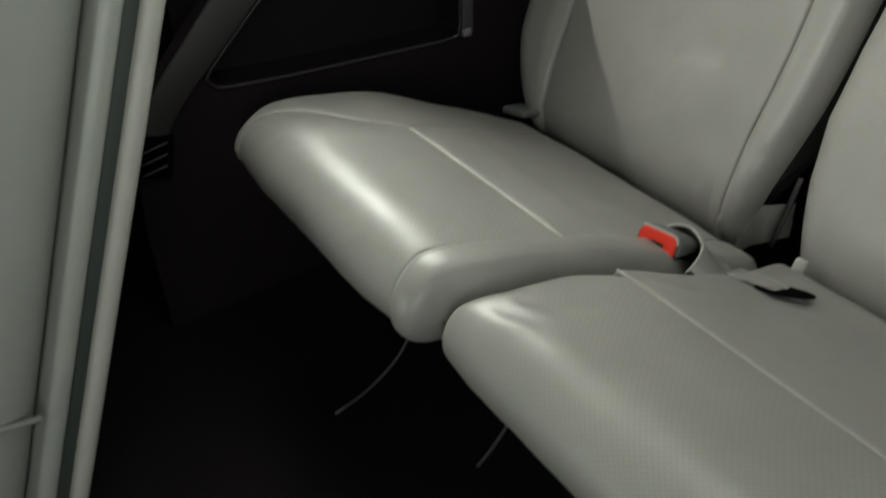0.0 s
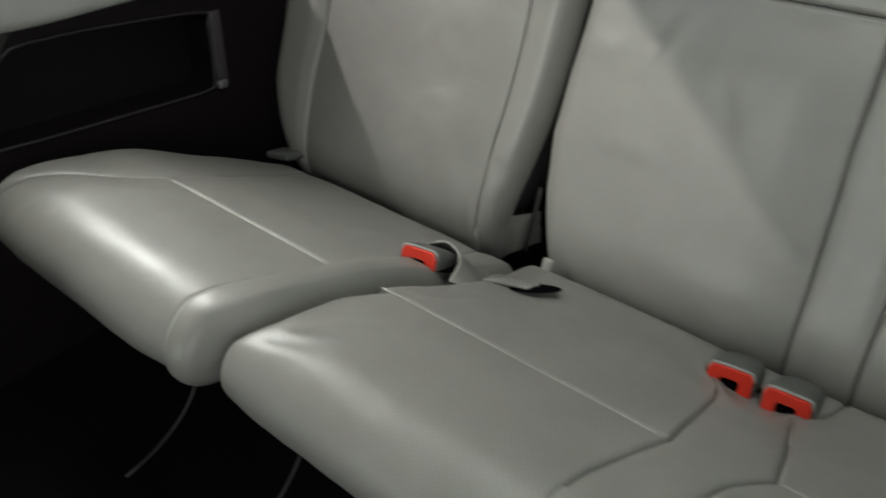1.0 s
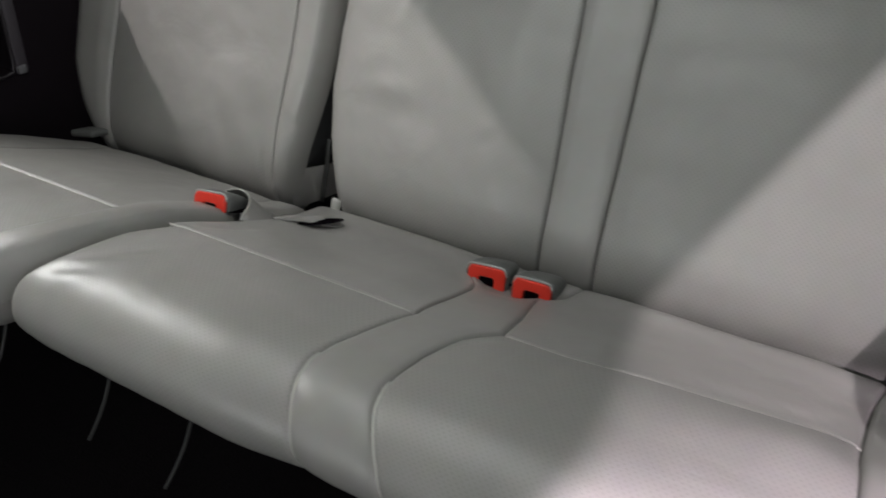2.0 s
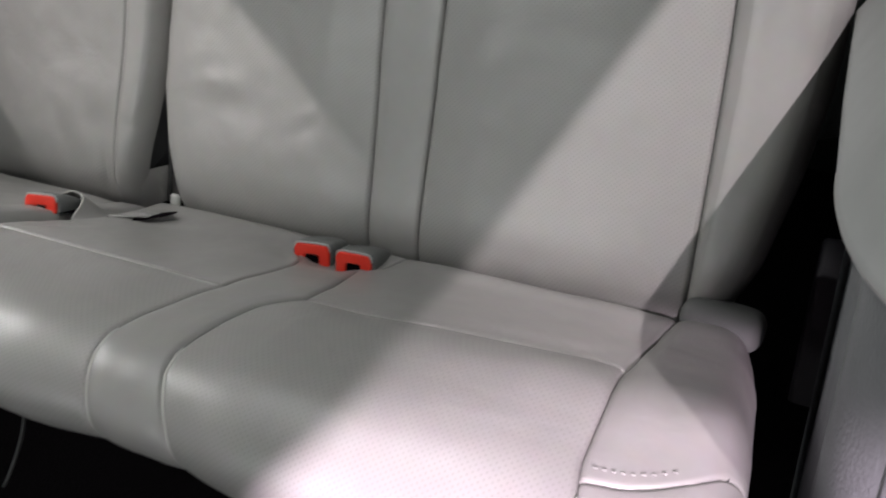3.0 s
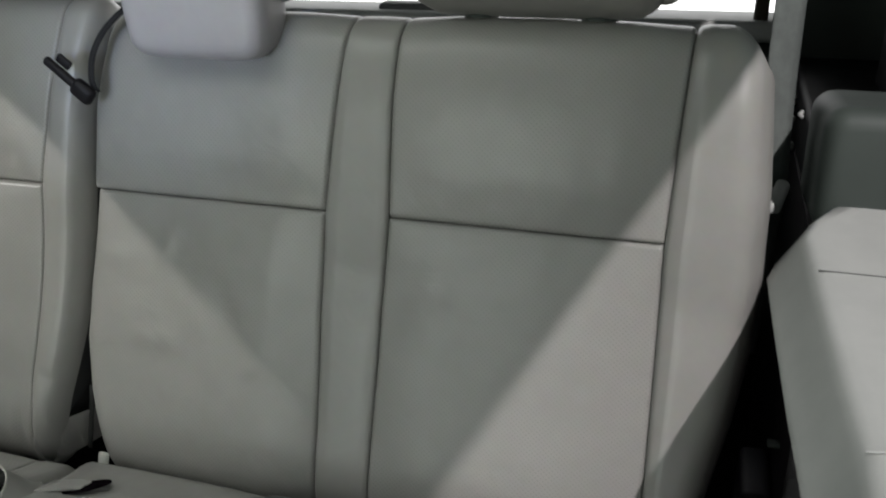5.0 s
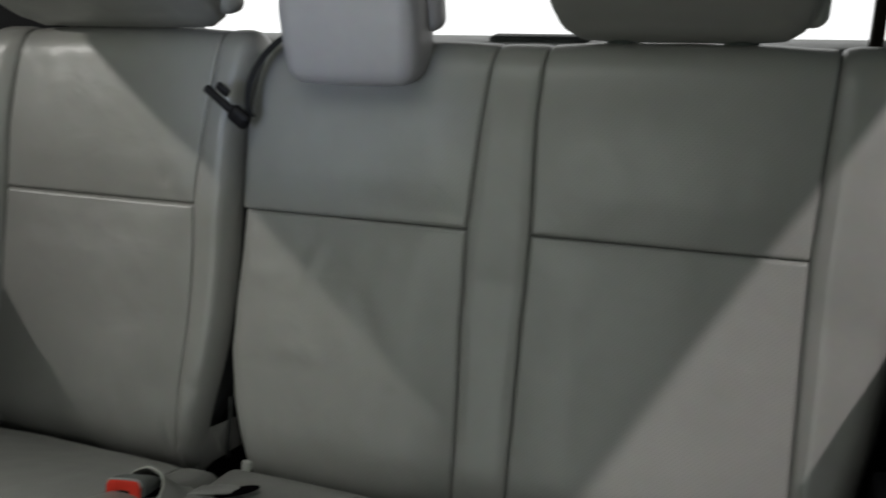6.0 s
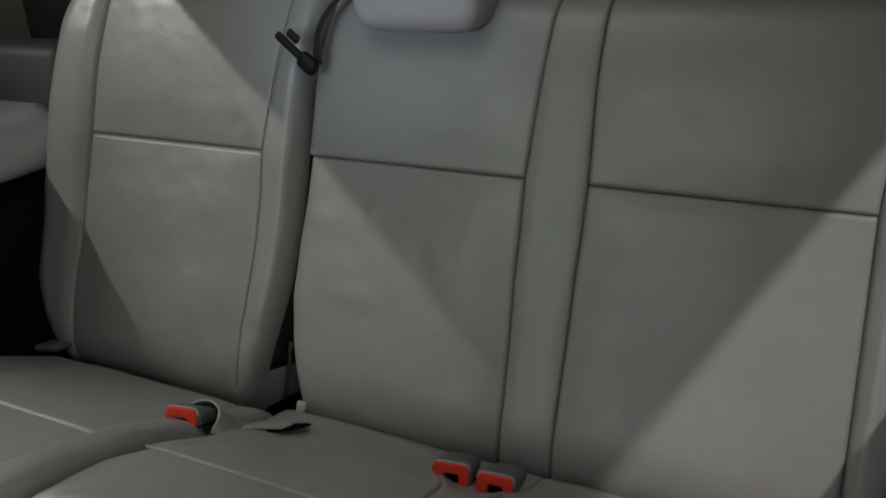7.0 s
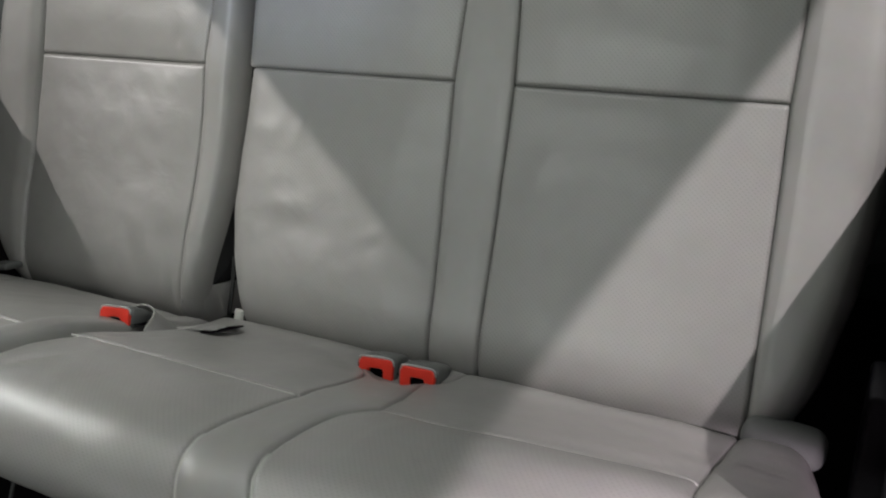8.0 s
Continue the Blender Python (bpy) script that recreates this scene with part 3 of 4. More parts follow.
CC_R = on_cush(CUSH_R, (0.34, 0.302), (0.36, 0.295), (0.39, 0.289), (0.46, 0.285), (0.51, 0.281), (0.60, 0.281), (0.66, 0.284), (0.69, 0.289))
CB_O = on_cush(CUSH_R, (0.34, 0.384), (0.40, 0.394), (0.50, 0.390), (0.64, 0.380), (0.69, 0.370))
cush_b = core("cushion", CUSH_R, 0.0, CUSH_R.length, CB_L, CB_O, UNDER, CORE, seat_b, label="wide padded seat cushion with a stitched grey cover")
SB, SC = CUSH_R.where_y(0.478), CUSH_R.where_y(0.515)


def cross_seam(x):
    """The right cushion's cross seam slants back towards the bolster and curls forward at its end."""
    return float(np.interp(x, (-0.02, 0.05, 0.12, 0.20, 0.25, 0.27, 0.285, 0.30), (-0.020, -0.017, 0.002, 0.017, 0.027, 0.024, 0.014, 0.002)))



def seat_relief(x, y, z):
    """Creases fanning out from the middle cushion's front corner."""
    out = 0.0
    for cx, cy, a in ((-0.385, 0.355, 18), (-0.375, 0.378, 30), (-0.362, 0.400, 42), (-0.355, 0.52, 60)):
        c, s = math.cos(radians(a)), math.sin(radians(a))
        u, v = (x - cx) * c + (y - cy) * s, (y - cy) * c - (x - cx) * s
        out -= 0.0038 * math.exp(-(u / 0.028) ** 2 - (v / 0.0055) ** 2)
    return out


def slot_relief(x, y, z):
    """The cover is drawn down before the belt slot and lifted behind it."""
    u = (x + 0.330) / 0.040
    return 0.0 if abs(u) > 1.6 else (0.004 * math.exp(-((y - 0.660) / 0.020) ** 2) - 0.004 * math.exp(-((y - 0.622) / 0.012) ** 2)) * math.exp(-u * u)


panel("front_panel", CUSH_R, 0.0, SB, CB_L, CB_R, PERF, cush_b, ((0.045, 0.030), SOFT, END, THIN), 0.007, seat_relief, "perforated grey leather, creased at its corner", 21.0)
panel("rear_panel", CUSH_R, SB, CUSH_R.length, CB_L, CB_R, LEATHER, cush_b, ((0.026, 0.016), THIN, THIN, END), 0.003, lambda x, y, z: seat_relief(x, y, z) + slot_relief(x, y, z) + NEST_B(x, y, z), "plain grey leather with a belt slot", 22.0)
panel("dividing_strip", CUSH_R, 0.0, CUSH_R.length, CB_R, CC_L, LEATHER, cush_b, (SOFT, SOFT, END, END), 0.002, NEST_B, "plain grey leather strip between two places", 23.0)
panel("front_panel", CUSH_R, 0.0, SC, CC_L, CC_R, PERF, cush_b, (SOFT, SOFT, END, THIN), 0.008, None, "perforated grey leather panel", 24.0, high=cross_seam)
panel("rear_panel", CUSH_R, SC, CUSH_R.length, CC_L, CC_R, LEATHER, cush_b, (THIN, SOFT, THIN, END), 0.003, None, "plain grey leather panel", 25.0, low=cross_seam)
SF = CUSH_R.where_y(0.371)


def bolster_seam(x):
    """The joint across the bolster's front curves back towards its outer side."""
    return float(np.interp(x, (0.29, 0.322, 0.337, 0.35, 0.36, 0.372, 0.39), (0.0, 0.005, 0.012, 0.021, 0.031, 0.050, 0.075)))


panel("bolster_front", CUSH_R, 0.0, SF, CC_R, CB_O, LEATHER, cush_b, (SOFT, (0.050, 0.040), END, THIN), 0.004, None, "plain grey leather bolster end with a stitched joint", 26.0, high=bolster_seam)
panel("side_bolster", CUSH_R, SF, CUSH_R.length, CC_R, CB_O, LEATHER, cush_b, (SOFT, (0.050, 0.040), THIN, END), 0.006, None, "plain grey leather bolster", 27.0, 0.0005, low=bolster_seam)

# Pale seam cords and stitches.


def cord(prof, s_of, xs, parent, lift=0.0005, r=0.0013, label="pale seam cord"):
    pts = []
    for x in xs:
        y, z, ny, nz = prof.at(s_of(x))
        pts.append((x, y + ny * lift, z + nz * lift))
    return part("seam_cord", tube(pts, r, 6), PIPING, parent, label)


cord(CUSH, lambda x: SA, np.linspace(-0.744, -0.464, 30), cush_a, -0.002)
cord(CUSH_R, lambda x: SB, np.linspace(-0.395, -0.090, 30), cush_b, -0.002)
cord(CUSH_R, lambda x: SC + cross_seam(x), np.linspace(-0.002, 0.280, 60), cush_b, -0.002)


def edge_cord(prof, rows, s0, s1, parent, lift, r=0.0016):
    ks, xs = zip(*rows)
    pts = []
    for s in np.linspace(s0, s1, 40):
        y, z, ny, nz = prof.at(s)
        pts.append((float(np.interp(s, ks, xs)), y + ny * lift, z + nz * lift))
    return part("seam_cord", tube(pts, r, 6), PIPING, parent, "pale seam cord")


edge_cord(CUSH, CR_A, 0.02, CUSH.where_y(0.40), cush_a, -0.0015)
edge_cord(CUSH_R, CB_R, 0.02, CUSH_R.where_y(0.38), cush_b, -0.0030)
edge_cord(CUSH_R, CC_L, 0.02, CUSH_R.where_y(0.38), cush_b, -0.0030)
edge_cord(CUSH_R, CC_R, 0.02, CUSH_R.where_y(0.36), cush_b, -0.0030)

def stitch_row(prof, s, xs, parent):
    """A row of short thread stitches across a panel."""
    bms = []
    for x in xs:
        y, z, ny, nz = prof.at(s + bolster_seam(x))
        bms.append(rounded((0.0036, 0.0009, 0.0009), (x, y + ny * 0.0035, z + nz * 0.0035), 0.0004, 1))
    return part("stitching", join(bms), LEATHER, parent, "row of pale thread stitches")


stitch_row(CUSH_R, SF + 0.009, np.arange(0.300, 0.352, 0.0060), cush_b)

# ---- headrests ----


def headrest(parent, cx, width, z0, z1, y0, y1, label, posts=(), chin=0.0, knob=0.045, cover=LEATHER):
    """A rounded pad with a slimmer foot, standing on posts in plastic guides."""
    cy, cz, d, h = (y0 + y1) / 2, (z0 + z1) / 2, y1 - y0, z1 - z0
    bm = bmesh.new()
    bmesh.ops.create_cube(bm, size=1.0)
    bmesh.ops.subdivide_edges(bm, edges=list(bm.edges), cuts=7, use_grid_fill=True)
    for v in bm.verts:
        p = Vector((v.co.x * 2, v.co.y * 2, v.co.z * 2))
        # A superellipsoid: round at the edges, flat in the faces.
        n = (abs(p.x) ** 7 + abs(p.y) ** 5 + abs(p.z) ** 6) ** (1 / 6)
        p /= max(n, 0.4)
        wide = 1 - 0.07 * max(0.0, p.z) - 0.03 * max(0.0, -p.z)
        v.co = (cx + p.x * width / 2 * wide, cy + p.y * d / 2 * (1 - 0.10 * max(0.0, p.z)) + 0.03 * (p.z + 1) * d / 2 + chin * max(0.0, -p.z) ** 1.4 * (1 - p.y) / 2, cz + p.z * h / 2)
    bmesh.ops.subdivide_edges(bm, edges=list(bm.edges), cuts=1, use_grid_fill=True, smooth=0.6)
    pad = part("headrest", bm, cover, parent, label)
    for px in posts:
        part("post", tube([(px, 0.930, z0 + 0.03), (px, 0.938, z0 - 0.04)], 0.0065, 14), CHROME, pad, "bright steel post")
        bm = bmesh.new()
        bmesh.ops.create_cone(bm, cap_ends=True, segments=24, radius1=0.021, radius2=0.017, depth=0.024, matrix=Matrix.Translation((px, 0.938, 0.798)))
        bmesh.ops.bevel(bm, geom=list(bm.edges), offset=0.002, segments=2, affect="EDGES")
        part("post_guide", bm, TRIM_DARK, pad, "dark grey plastic post guide")
    part("release_knob", rounded((0.034, 0.040, 0.052), (cx + width / 2 - 0.006, y1 - 0.012, z0 + knob), 0.0145, 5), cover, pad, "rounded grey fold knob")
    return pad


headrest(seat_a, -0.602, 0.350, 0.812, 0.985, 0.805, 0.930, "grey leather headrest, dark underneath", (-0.668, -0.535), 0.11)
headrest(seat_b, -0.232, 0.178, 0.757, 0.930, 0.835, 0.915, "grey leather middle headrest in its lit tone, pushed down", (), 0.0, 0.083, HEAD)
headrest(seat_b, 0.134, 0.268, 0.800, 0.985, 0.805, 0.930, "grey leather headrest, dark underneath", (0.070, 0.196), 0.12)

# ---- seat feet and brackets below the cushions ----


def seat_foot(parent, x, y1=0.62):
    part("foot", rounded((0.03, 0.05, 0.20), (x, y1 + 0.02, 0.13), 0.008, 2), BLACK, parent, "black steel rear bracket")


# Added rods that trace bright edge lines below the cushions.
def edge_line_rod(parent, pts):
    part("edge_line_rod", tube(catmull([np.array(p) for p in pts], 0.012).tolist(), 0.0021, 10), EDGE, parent, "thin grey rod for a bright edge line under the cushion")


for fx in (-0.715, -0.47):
    seat_foot(seat_a, fx)
for fx in (-0.34, -0.06, 0.28):
    seat_foot(seat_b, fx)
edge_line_rod(seat_a, ((-0.624, 0.420, 0.285), (-0.621, 0.378, 0.190), (-0.617, 0.347, 0.156), (-0.611, 0.303, 0.138), (-0.606, 0.261, 0.133)))
edge_line_rod(seat_b, ((-0.424, 0.420, 0.285), (-0.429, 0.385, 0.215), (-0.433, 0.370, 0.182), (-0.440, 0.354, 0.153), (-0.444, 0.346, 0.140)))
edge_line_rod(seat_b, ((-0.302, 0.420, 0.285), (-0.306, 0.388, 0.215), (-0.310, 0.372, 0.180), (-0.316, 0.352, 0.150), (-0.319, 0.342, 0.138)))

# ---- belt buckles ----


def buckle(place, turn, tilt, label):
    """A rounded grey housing; a red press button fills its face but for the tongue slot; it faces forward (-y)."""
    ob = thing("seat_belt_buckle", label, "belt buckle", "third-row belt buckles")
    ob.matrix_world = Matrix.Translation(place) @ pose(0, 0, 0, tilt, 0, turn)
    bm = bmesh.new()
    bmesh.ops.create_uvsphere(bm, u_segments=32, v_segments=20, radius=1.0)
    for v in bm.verts:
        p = v.co.copy()
        n = (abs(p.x) ** 4.0 + abs(p.y) ** 2.6 + abs(p.z) ** 3.4) ** (1 / 3.3)
        p /= max(n, 0.3)
        back = max(0.0, p.y)
        v.co = (p.x * 0.0245 * (1 - 0.12 * back), max(0.002, 0.018 + p.y * 0.052), p.z * 0.0158 * (1 - 0.18 * back) - 0.006 * back)
    housing = part("housing", bm, BUCKLE, ob)
    # The button: a rounded plate, notched at the middle of its lower edge for the slot.
    wide, high = 0.0425, 0.0265
    outer = [(-wide / 2, -high / 2), (-wide / 2, high * 0.30), (-wide * 0.41, high / 2), (wide * 0.41, high / 2), (wide / 2, high * 0.30), (wide / 2, -high / 2)]
    inner = [(wide * 0.21, -high / 2), (wide * 0.21, 0.0), (wide * 0.16, high * 0.07), (-wide * 0.16, high * 0.07), (-wide * 0.21, 0.0), (-wide * 0.21, -high / 2)]
    bm = bmesh.new()
    face = bm.faces.new([bm.verts.new((x, 0.0055, z)) for x, z in outer + inner])
    out = bmesh.ops.extrude_face_region(bm, geom=[face])
    for v in out["geom"]:
        if isinstance(v, bmesh.types.BMVert):
            v.co.y = -0.0035 + 0.0015 * (0.5 - v.co.z / high)
    bmesh.ops.bevel(bm, geom=list(bm.edges), offset=0.0014, segments=3, profile=0.5, affect="EDGES")
    part("press_button", bm, RED, ob, "bright red press button")
    # The slot's inner shade is a near-black block.
    part("tongue_slot", rounded((0.0175, 0.006, 0.0135), (0.0, 0.0022, -0.0065), 0.002, 2), VOID, ob, "dark plug for the shade in the tongue slot")
    # The housing's lit upper edge, drawn as a pale rod.
    rim = [(-0.0218, 0.0005, 0.006), (-0.0205, -0.0005, 0.0120), (-0.0165, -0.001, 0.0144), (0.0, -0.001, 0.0150), (0.0165, -0.001, 0.0144), (0.0205, -0.0005, 0.0120), (0.0218, 0.0005, 0.006)]
    part("face_rim", tube(catmull([np.array(q) for q in rim], 0.003).tolist(), 0.0013, 8), TRIM, housing, "pale rod for the lit edge above the button")
    return ob


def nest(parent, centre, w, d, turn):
    """A flat dark disc for the shade in the cushion round a buckle."""
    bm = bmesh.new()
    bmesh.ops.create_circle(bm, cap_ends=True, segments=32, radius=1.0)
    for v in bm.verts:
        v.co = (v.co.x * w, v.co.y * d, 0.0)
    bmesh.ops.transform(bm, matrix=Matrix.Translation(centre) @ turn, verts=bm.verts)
    return part("buckle_well_shade", bm, VOID, parent, "flat dark patch for the shade round the buckles")


buckle((-0.106, 0.644, 0.299), 8, -17, "grey seat belt buckle with a red button between the cushions")
buckle((-0.051, 0.643, 0.300), 4, -17, "grey seat belt buckle with a red button beside its twin")
buckle((-0.434, 0.568, 0.3350), 10, -26, "grey seat belt buckle with a red button in a cushion slot")
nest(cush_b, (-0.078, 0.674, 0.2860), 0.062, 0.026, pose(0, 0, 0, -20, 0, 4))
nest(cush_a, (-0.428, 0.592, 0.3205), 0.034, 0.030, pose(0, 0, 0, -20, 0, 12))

# The cover's slot behind the single buckle, and the empty slot of the middle place.


def slot_lip(parent, centre, w, d, turn, label):
    # A flat dark disc; the shade inside the slot is its colour.
    bm = bmesh.new()
    bmesh.ops.create_circle(bm, cap_ends=True, segments=28, radius=1.0)
    for v in bm.verts:
        v.co = (v.co.x * w, v.co.y * d * (1.0 if v.co.y > 0 else 0.55), 0.0015 * v.co.x * v.co.x)
    bmesh.ops.transform(bm, matrix=Matrix.Translation(centre) @ turn, verts=bm.verts)
    return part("belt_slot_shade", bm, VOID, parent, label)


slot_lip(cush_b, (-0.330, 0.6325, 0.3075), 0.034, 0.0185, pose(0, 0, 0, -14, -8, 20), "flat dark patch for the empty slot's shade")


def flap(u, v):
    """The stiff edge of the cover behind the empty slot: lifted at the slot, ridged, and falling away to the rear."""
    arch = u / 0.28 if u < 0.28 else 1.0 - 0.45 * ((u - 0.28) / 0.72) ** 1.6
    x, y = -0.379 + 0.086 * u - 0.012 * v, 0.610 + 0.036 * u + (0.044 - 0.014 * u) * v
    gape = min(1.0, max(0.0, (u - 0.10) / 0.35)) * min(1.0, max(0.0, (1.0 - u) / 0.12)) ** 0.5
    ridge = math.sin(math.pi * min(1.0, v / 0.5) / 2) if v < 0.5 else math.cos(math.pi * (v - 0.5))
    return (x, y, CUSH_R.at(CUSH_R.where_y(min(y, 0.68)))[1] + 0.0008 + 0.0040 * gape * (1 - v) + 0.0068 * arch * max(0.0, ridge) - 0.007 * v * v)


verts = [flap(i / 20, j / 8) for j in range(9) for i in range(21)]
faces = [(j * 21 + i, j * 21 + i + 1, (j + 1) * 21 + i + 1, (j + 1) * 21 + i) for j in range(8) for i in range(20)]
lip = mesh_object("slot_flap", verts, faces, LEATHER, cush_b, "grey leather flap over the empty slot")
lip.modifiers.new("thick", "SOLIDIFY").thickness = 0.0018


RIM = catmull([np.array(p) for p in ((-0.468, 0.608, 0.316), (-0.461, 0.620, 0.3205), (-0.446, 0.626, 0.3240), (-0.428, 0.620, 0.3270), (-0.411, 0.609, 0.3290), (-0.400, 0.595, 0.3285), (-0.394, 0.581, 0.3280), (-0.394, 0.570, 0.3200))], 0.003)
rim_mid = np.array((-0.432, 0.590, 0.30))
verts, cols = [], 7
for j, p in enumerate(RIM):
    out = p - rim_mid
    out[2] = 0.0
    out /= np.linalg.norm(out)
    for k in range(cols):
        u = k / (cols - 1)
        q = p + out * 0.034 * u * math.sin(math.pi * (j + 0.5) / len(RIM)) ** 0.6
        z = CUSH.at(CUSH.where_y(min(float(q[1]), 0.67)))[1] - 0.002
        verts.append((q[0], q[1], p[2] * (1 - u) ** 2 + z * (1 - (1 - u) ** 2)))
faces = [(j * cols + k, j * cols + k + 1, (j + 1) * cols + k + 1, (j + 1) * cols + k) for j in range(len(RIM) - 1) for k in range(cols - 1)]
collar = mesh_object("slot_collar", verts, faces, LEATHER, cush_a, "grey leather drawn up round the buckle")
part("slot_rim", tube(RIM.tolist(), 0.0014, 8), PIPING, collar, "pale cut edge of the leather")

# ---- belt and strap fittings ----
strap = thing("hanging_strap_clip", "black plastic clip hanging on a black looped strap", "strap clip")
for dx, dy in ((0.0, 0.0), (0.006, -0.003)):
    pts = catmull([np.array(p) for p in ((-0.328 + dx, 0.925, 0.817), (-0.345 + dx, 0.893, 0.807), (-0.364 + dx, 0.868 + dy, 0.785), (-0.377 + dx, 0.853 + dy, 0.757), (-0.380 + dx, 0.846 + dy, 0.728), (-0.376 + dx, 0.845, 0.716))], 0.008).tolist()
    part("strap", tube(pts, 0.0042, 8, 0.35), WEB_BLACK, strap)
tilted = pose(0, 0, 0, 0, 40, 0)
part("clip", rounded((0.070, 0.009, 0.011), (-0.404, 0.838, 0.731), 0.004, 3, tilted), BLACK, strap, "black plastic clip")
part("clip_end", rounded((0.030, 0.014, 0.023), (-0.386, 0.837, 0.717), 0.007, 4, tilted), BLACK, strap)
part("clip_tab", rounded((0.020, 0.006, 0.012), (-0.408, 0.842, 0.750), 0.003, 2, tilted), BLACK, strap, "small black tab")

belt = thing("seat_belt", "green-grey belt webbing hanging behind the backrest's side", "seat belt")
bm = bmesh.new()
pts = [(0.384, 1.10, 1.05), (0.385, 1.08, 0.76), (0.388, 1.06, 0.64), (0.391, 1.04, 0.56), (0.382, 1.02, 0.36)]
rows = [[bm.verts.new((x + 0.007 + s * 0.0175, y + s * 0.0155, z)) for s in (-1, -0.5, 0.5, 1)] for x, y, z in catmull([np.array(p) for p in pts], 0.03)]
for a, b in zip(rows, rows[1:]):
    for k in range(3):
        bm.faces.new((a[k], a[k + 1], b[k + 1], b[k]))
web = part("webbing", bm, WEB, belt)
web.modifiers.new("thick", "SOLIDIFY").thickness = 0.0015
guide = part("belt_guide", join([rounded((0.042, 0.016, 0.016), (0.383, 1.005, 0.574), 0.006, 3, pose(0, 0, 0, 0, -6, 25)), rounded((0.016, 0.018, 0.040), (0.404, 1.018, 0.586), 0.006, 3, pose(0, 0, 0, 0, 12, 0))]), TRIM, belt, "pale grey plastic belt guide hook")
part("anchor", rounded((0.006, 0.02, 0.05), (0.374, 0.99, 0.540), 0.002, 2, pose(0, 0, 0, 0, 20, 0)), CHROME, belt, "bright steel anchor edge")

# Hard tabs beside the backrests' feet.
def hinge_cover(place, turn, size):
    """A soft rounded plastic cap."""
    ob = tagged(part("hinge_cover", rounded(size, (0, 0, 0), min(size) * 0.42, 5), TAB), "dark grey-green hinge cover at the foot of the backrest", "hinge cover", "hinge covers")
    ob.matrix_world = Matrix.Translation(place) @ turn
    return ob


hinge_cover((0.330, 0.722, 0.277), pose(0, 0, 0, -21, 5, -2), (0.082, 0.056, 0.040))
hinge_cover((-0.843, 0.708, 0.277), pose(0, 0, 0, -14, -6, 8), (0.046, 0.040, 0.011))

# ---- side trims of the third row ----


def outline_slab(points, z_bottom, z_top, roll, segs=5):
    """A flat slab over an outline, with a rounded upper edge."""
    bm = bmesh.new()
    face = bm.faces.new([bm.verts.new((x, y, z_bottom)) for x, y in points])
    out = bmesh.ops.extrude_face_region(bm, geom=[face])
    top = [v for v in out["geom"] if isinstance(v, bmesh.types.BMVert)]
    for v in top:
        v.co.z = z_top
    edges = [e for e in bm.edges if all(v.co.z > z_top - 1e-5 for v in e.verts)]
    bmesh.ops.bevel(bm, geom=edges, offset=roll, segments=segs, profile=0.5, affect="EDGES")
    return bm


def shelf_outline(x_in, sign, wall_x, inset, y_end, under=0.0):
    """The armrest's outline: a straight inner edge and a broad rounded front corner. under: how far its foot lies back."""
    rows = [(x_in + sign * (inset + 0.040), y_end + 0.022), (x_in + sign * (inset + 0.004), y_end - 0.045), (x_in + sign * (inset - 0.006), y_end - 0.085), (x_in + sign * (inset - 0.003), 0.74), (x_in + sign * (inset + 0.001), 0.62), (x_in + sign * (inset + 0.004), 0.56)]
    for a in range(0, 91, 3):
        c, w = math.cos(radians(a)), math.sin(radians(a))
        rows.append((x_in + sign * (inset * (1 - 0.5 * w) + 0.006 + 0.082 * (1 - c)), 0.515 - (0.182 - 0.35 * inset - under) * w))
    return rows + [(wall_x, rows[-1][1]), (wall_x, y_end + 0.022)]


# The map pocket's opening, and the front edge of the left lower panel, as (y, z).
POCKET = catmull([np.array(q) for q in ((0.455, 0.491, 0), (0.432, 0.491, 0), (0.412, 0.483, 0), (0.362, 0.441, 0), (0.318, 0.402, 0), (0.311, 0.389, 0), (0.322, 0.376, 0), (0.350, 0.371, 0), (0.43, 0.362, 0), (0.56, 0.352, 0), (0.690, 0.343, 0), (0.705, 0.350, 0), (0.709, 0.365, 0), (0.714, 0.445, 0), (0.705, 0.463, 0), (0.54, 0.485, 0), (0.455, 0.491, 0))], 0.012)[:, :2].tolist()
FRONT = [(0.392, 0.547), (0.325, 0.482), (0.285, 0.443), (0.251, 0.410), (0.222, 0.375), (0.204, 0.340), (0.190, 0.280), (0.180, 0.20)]


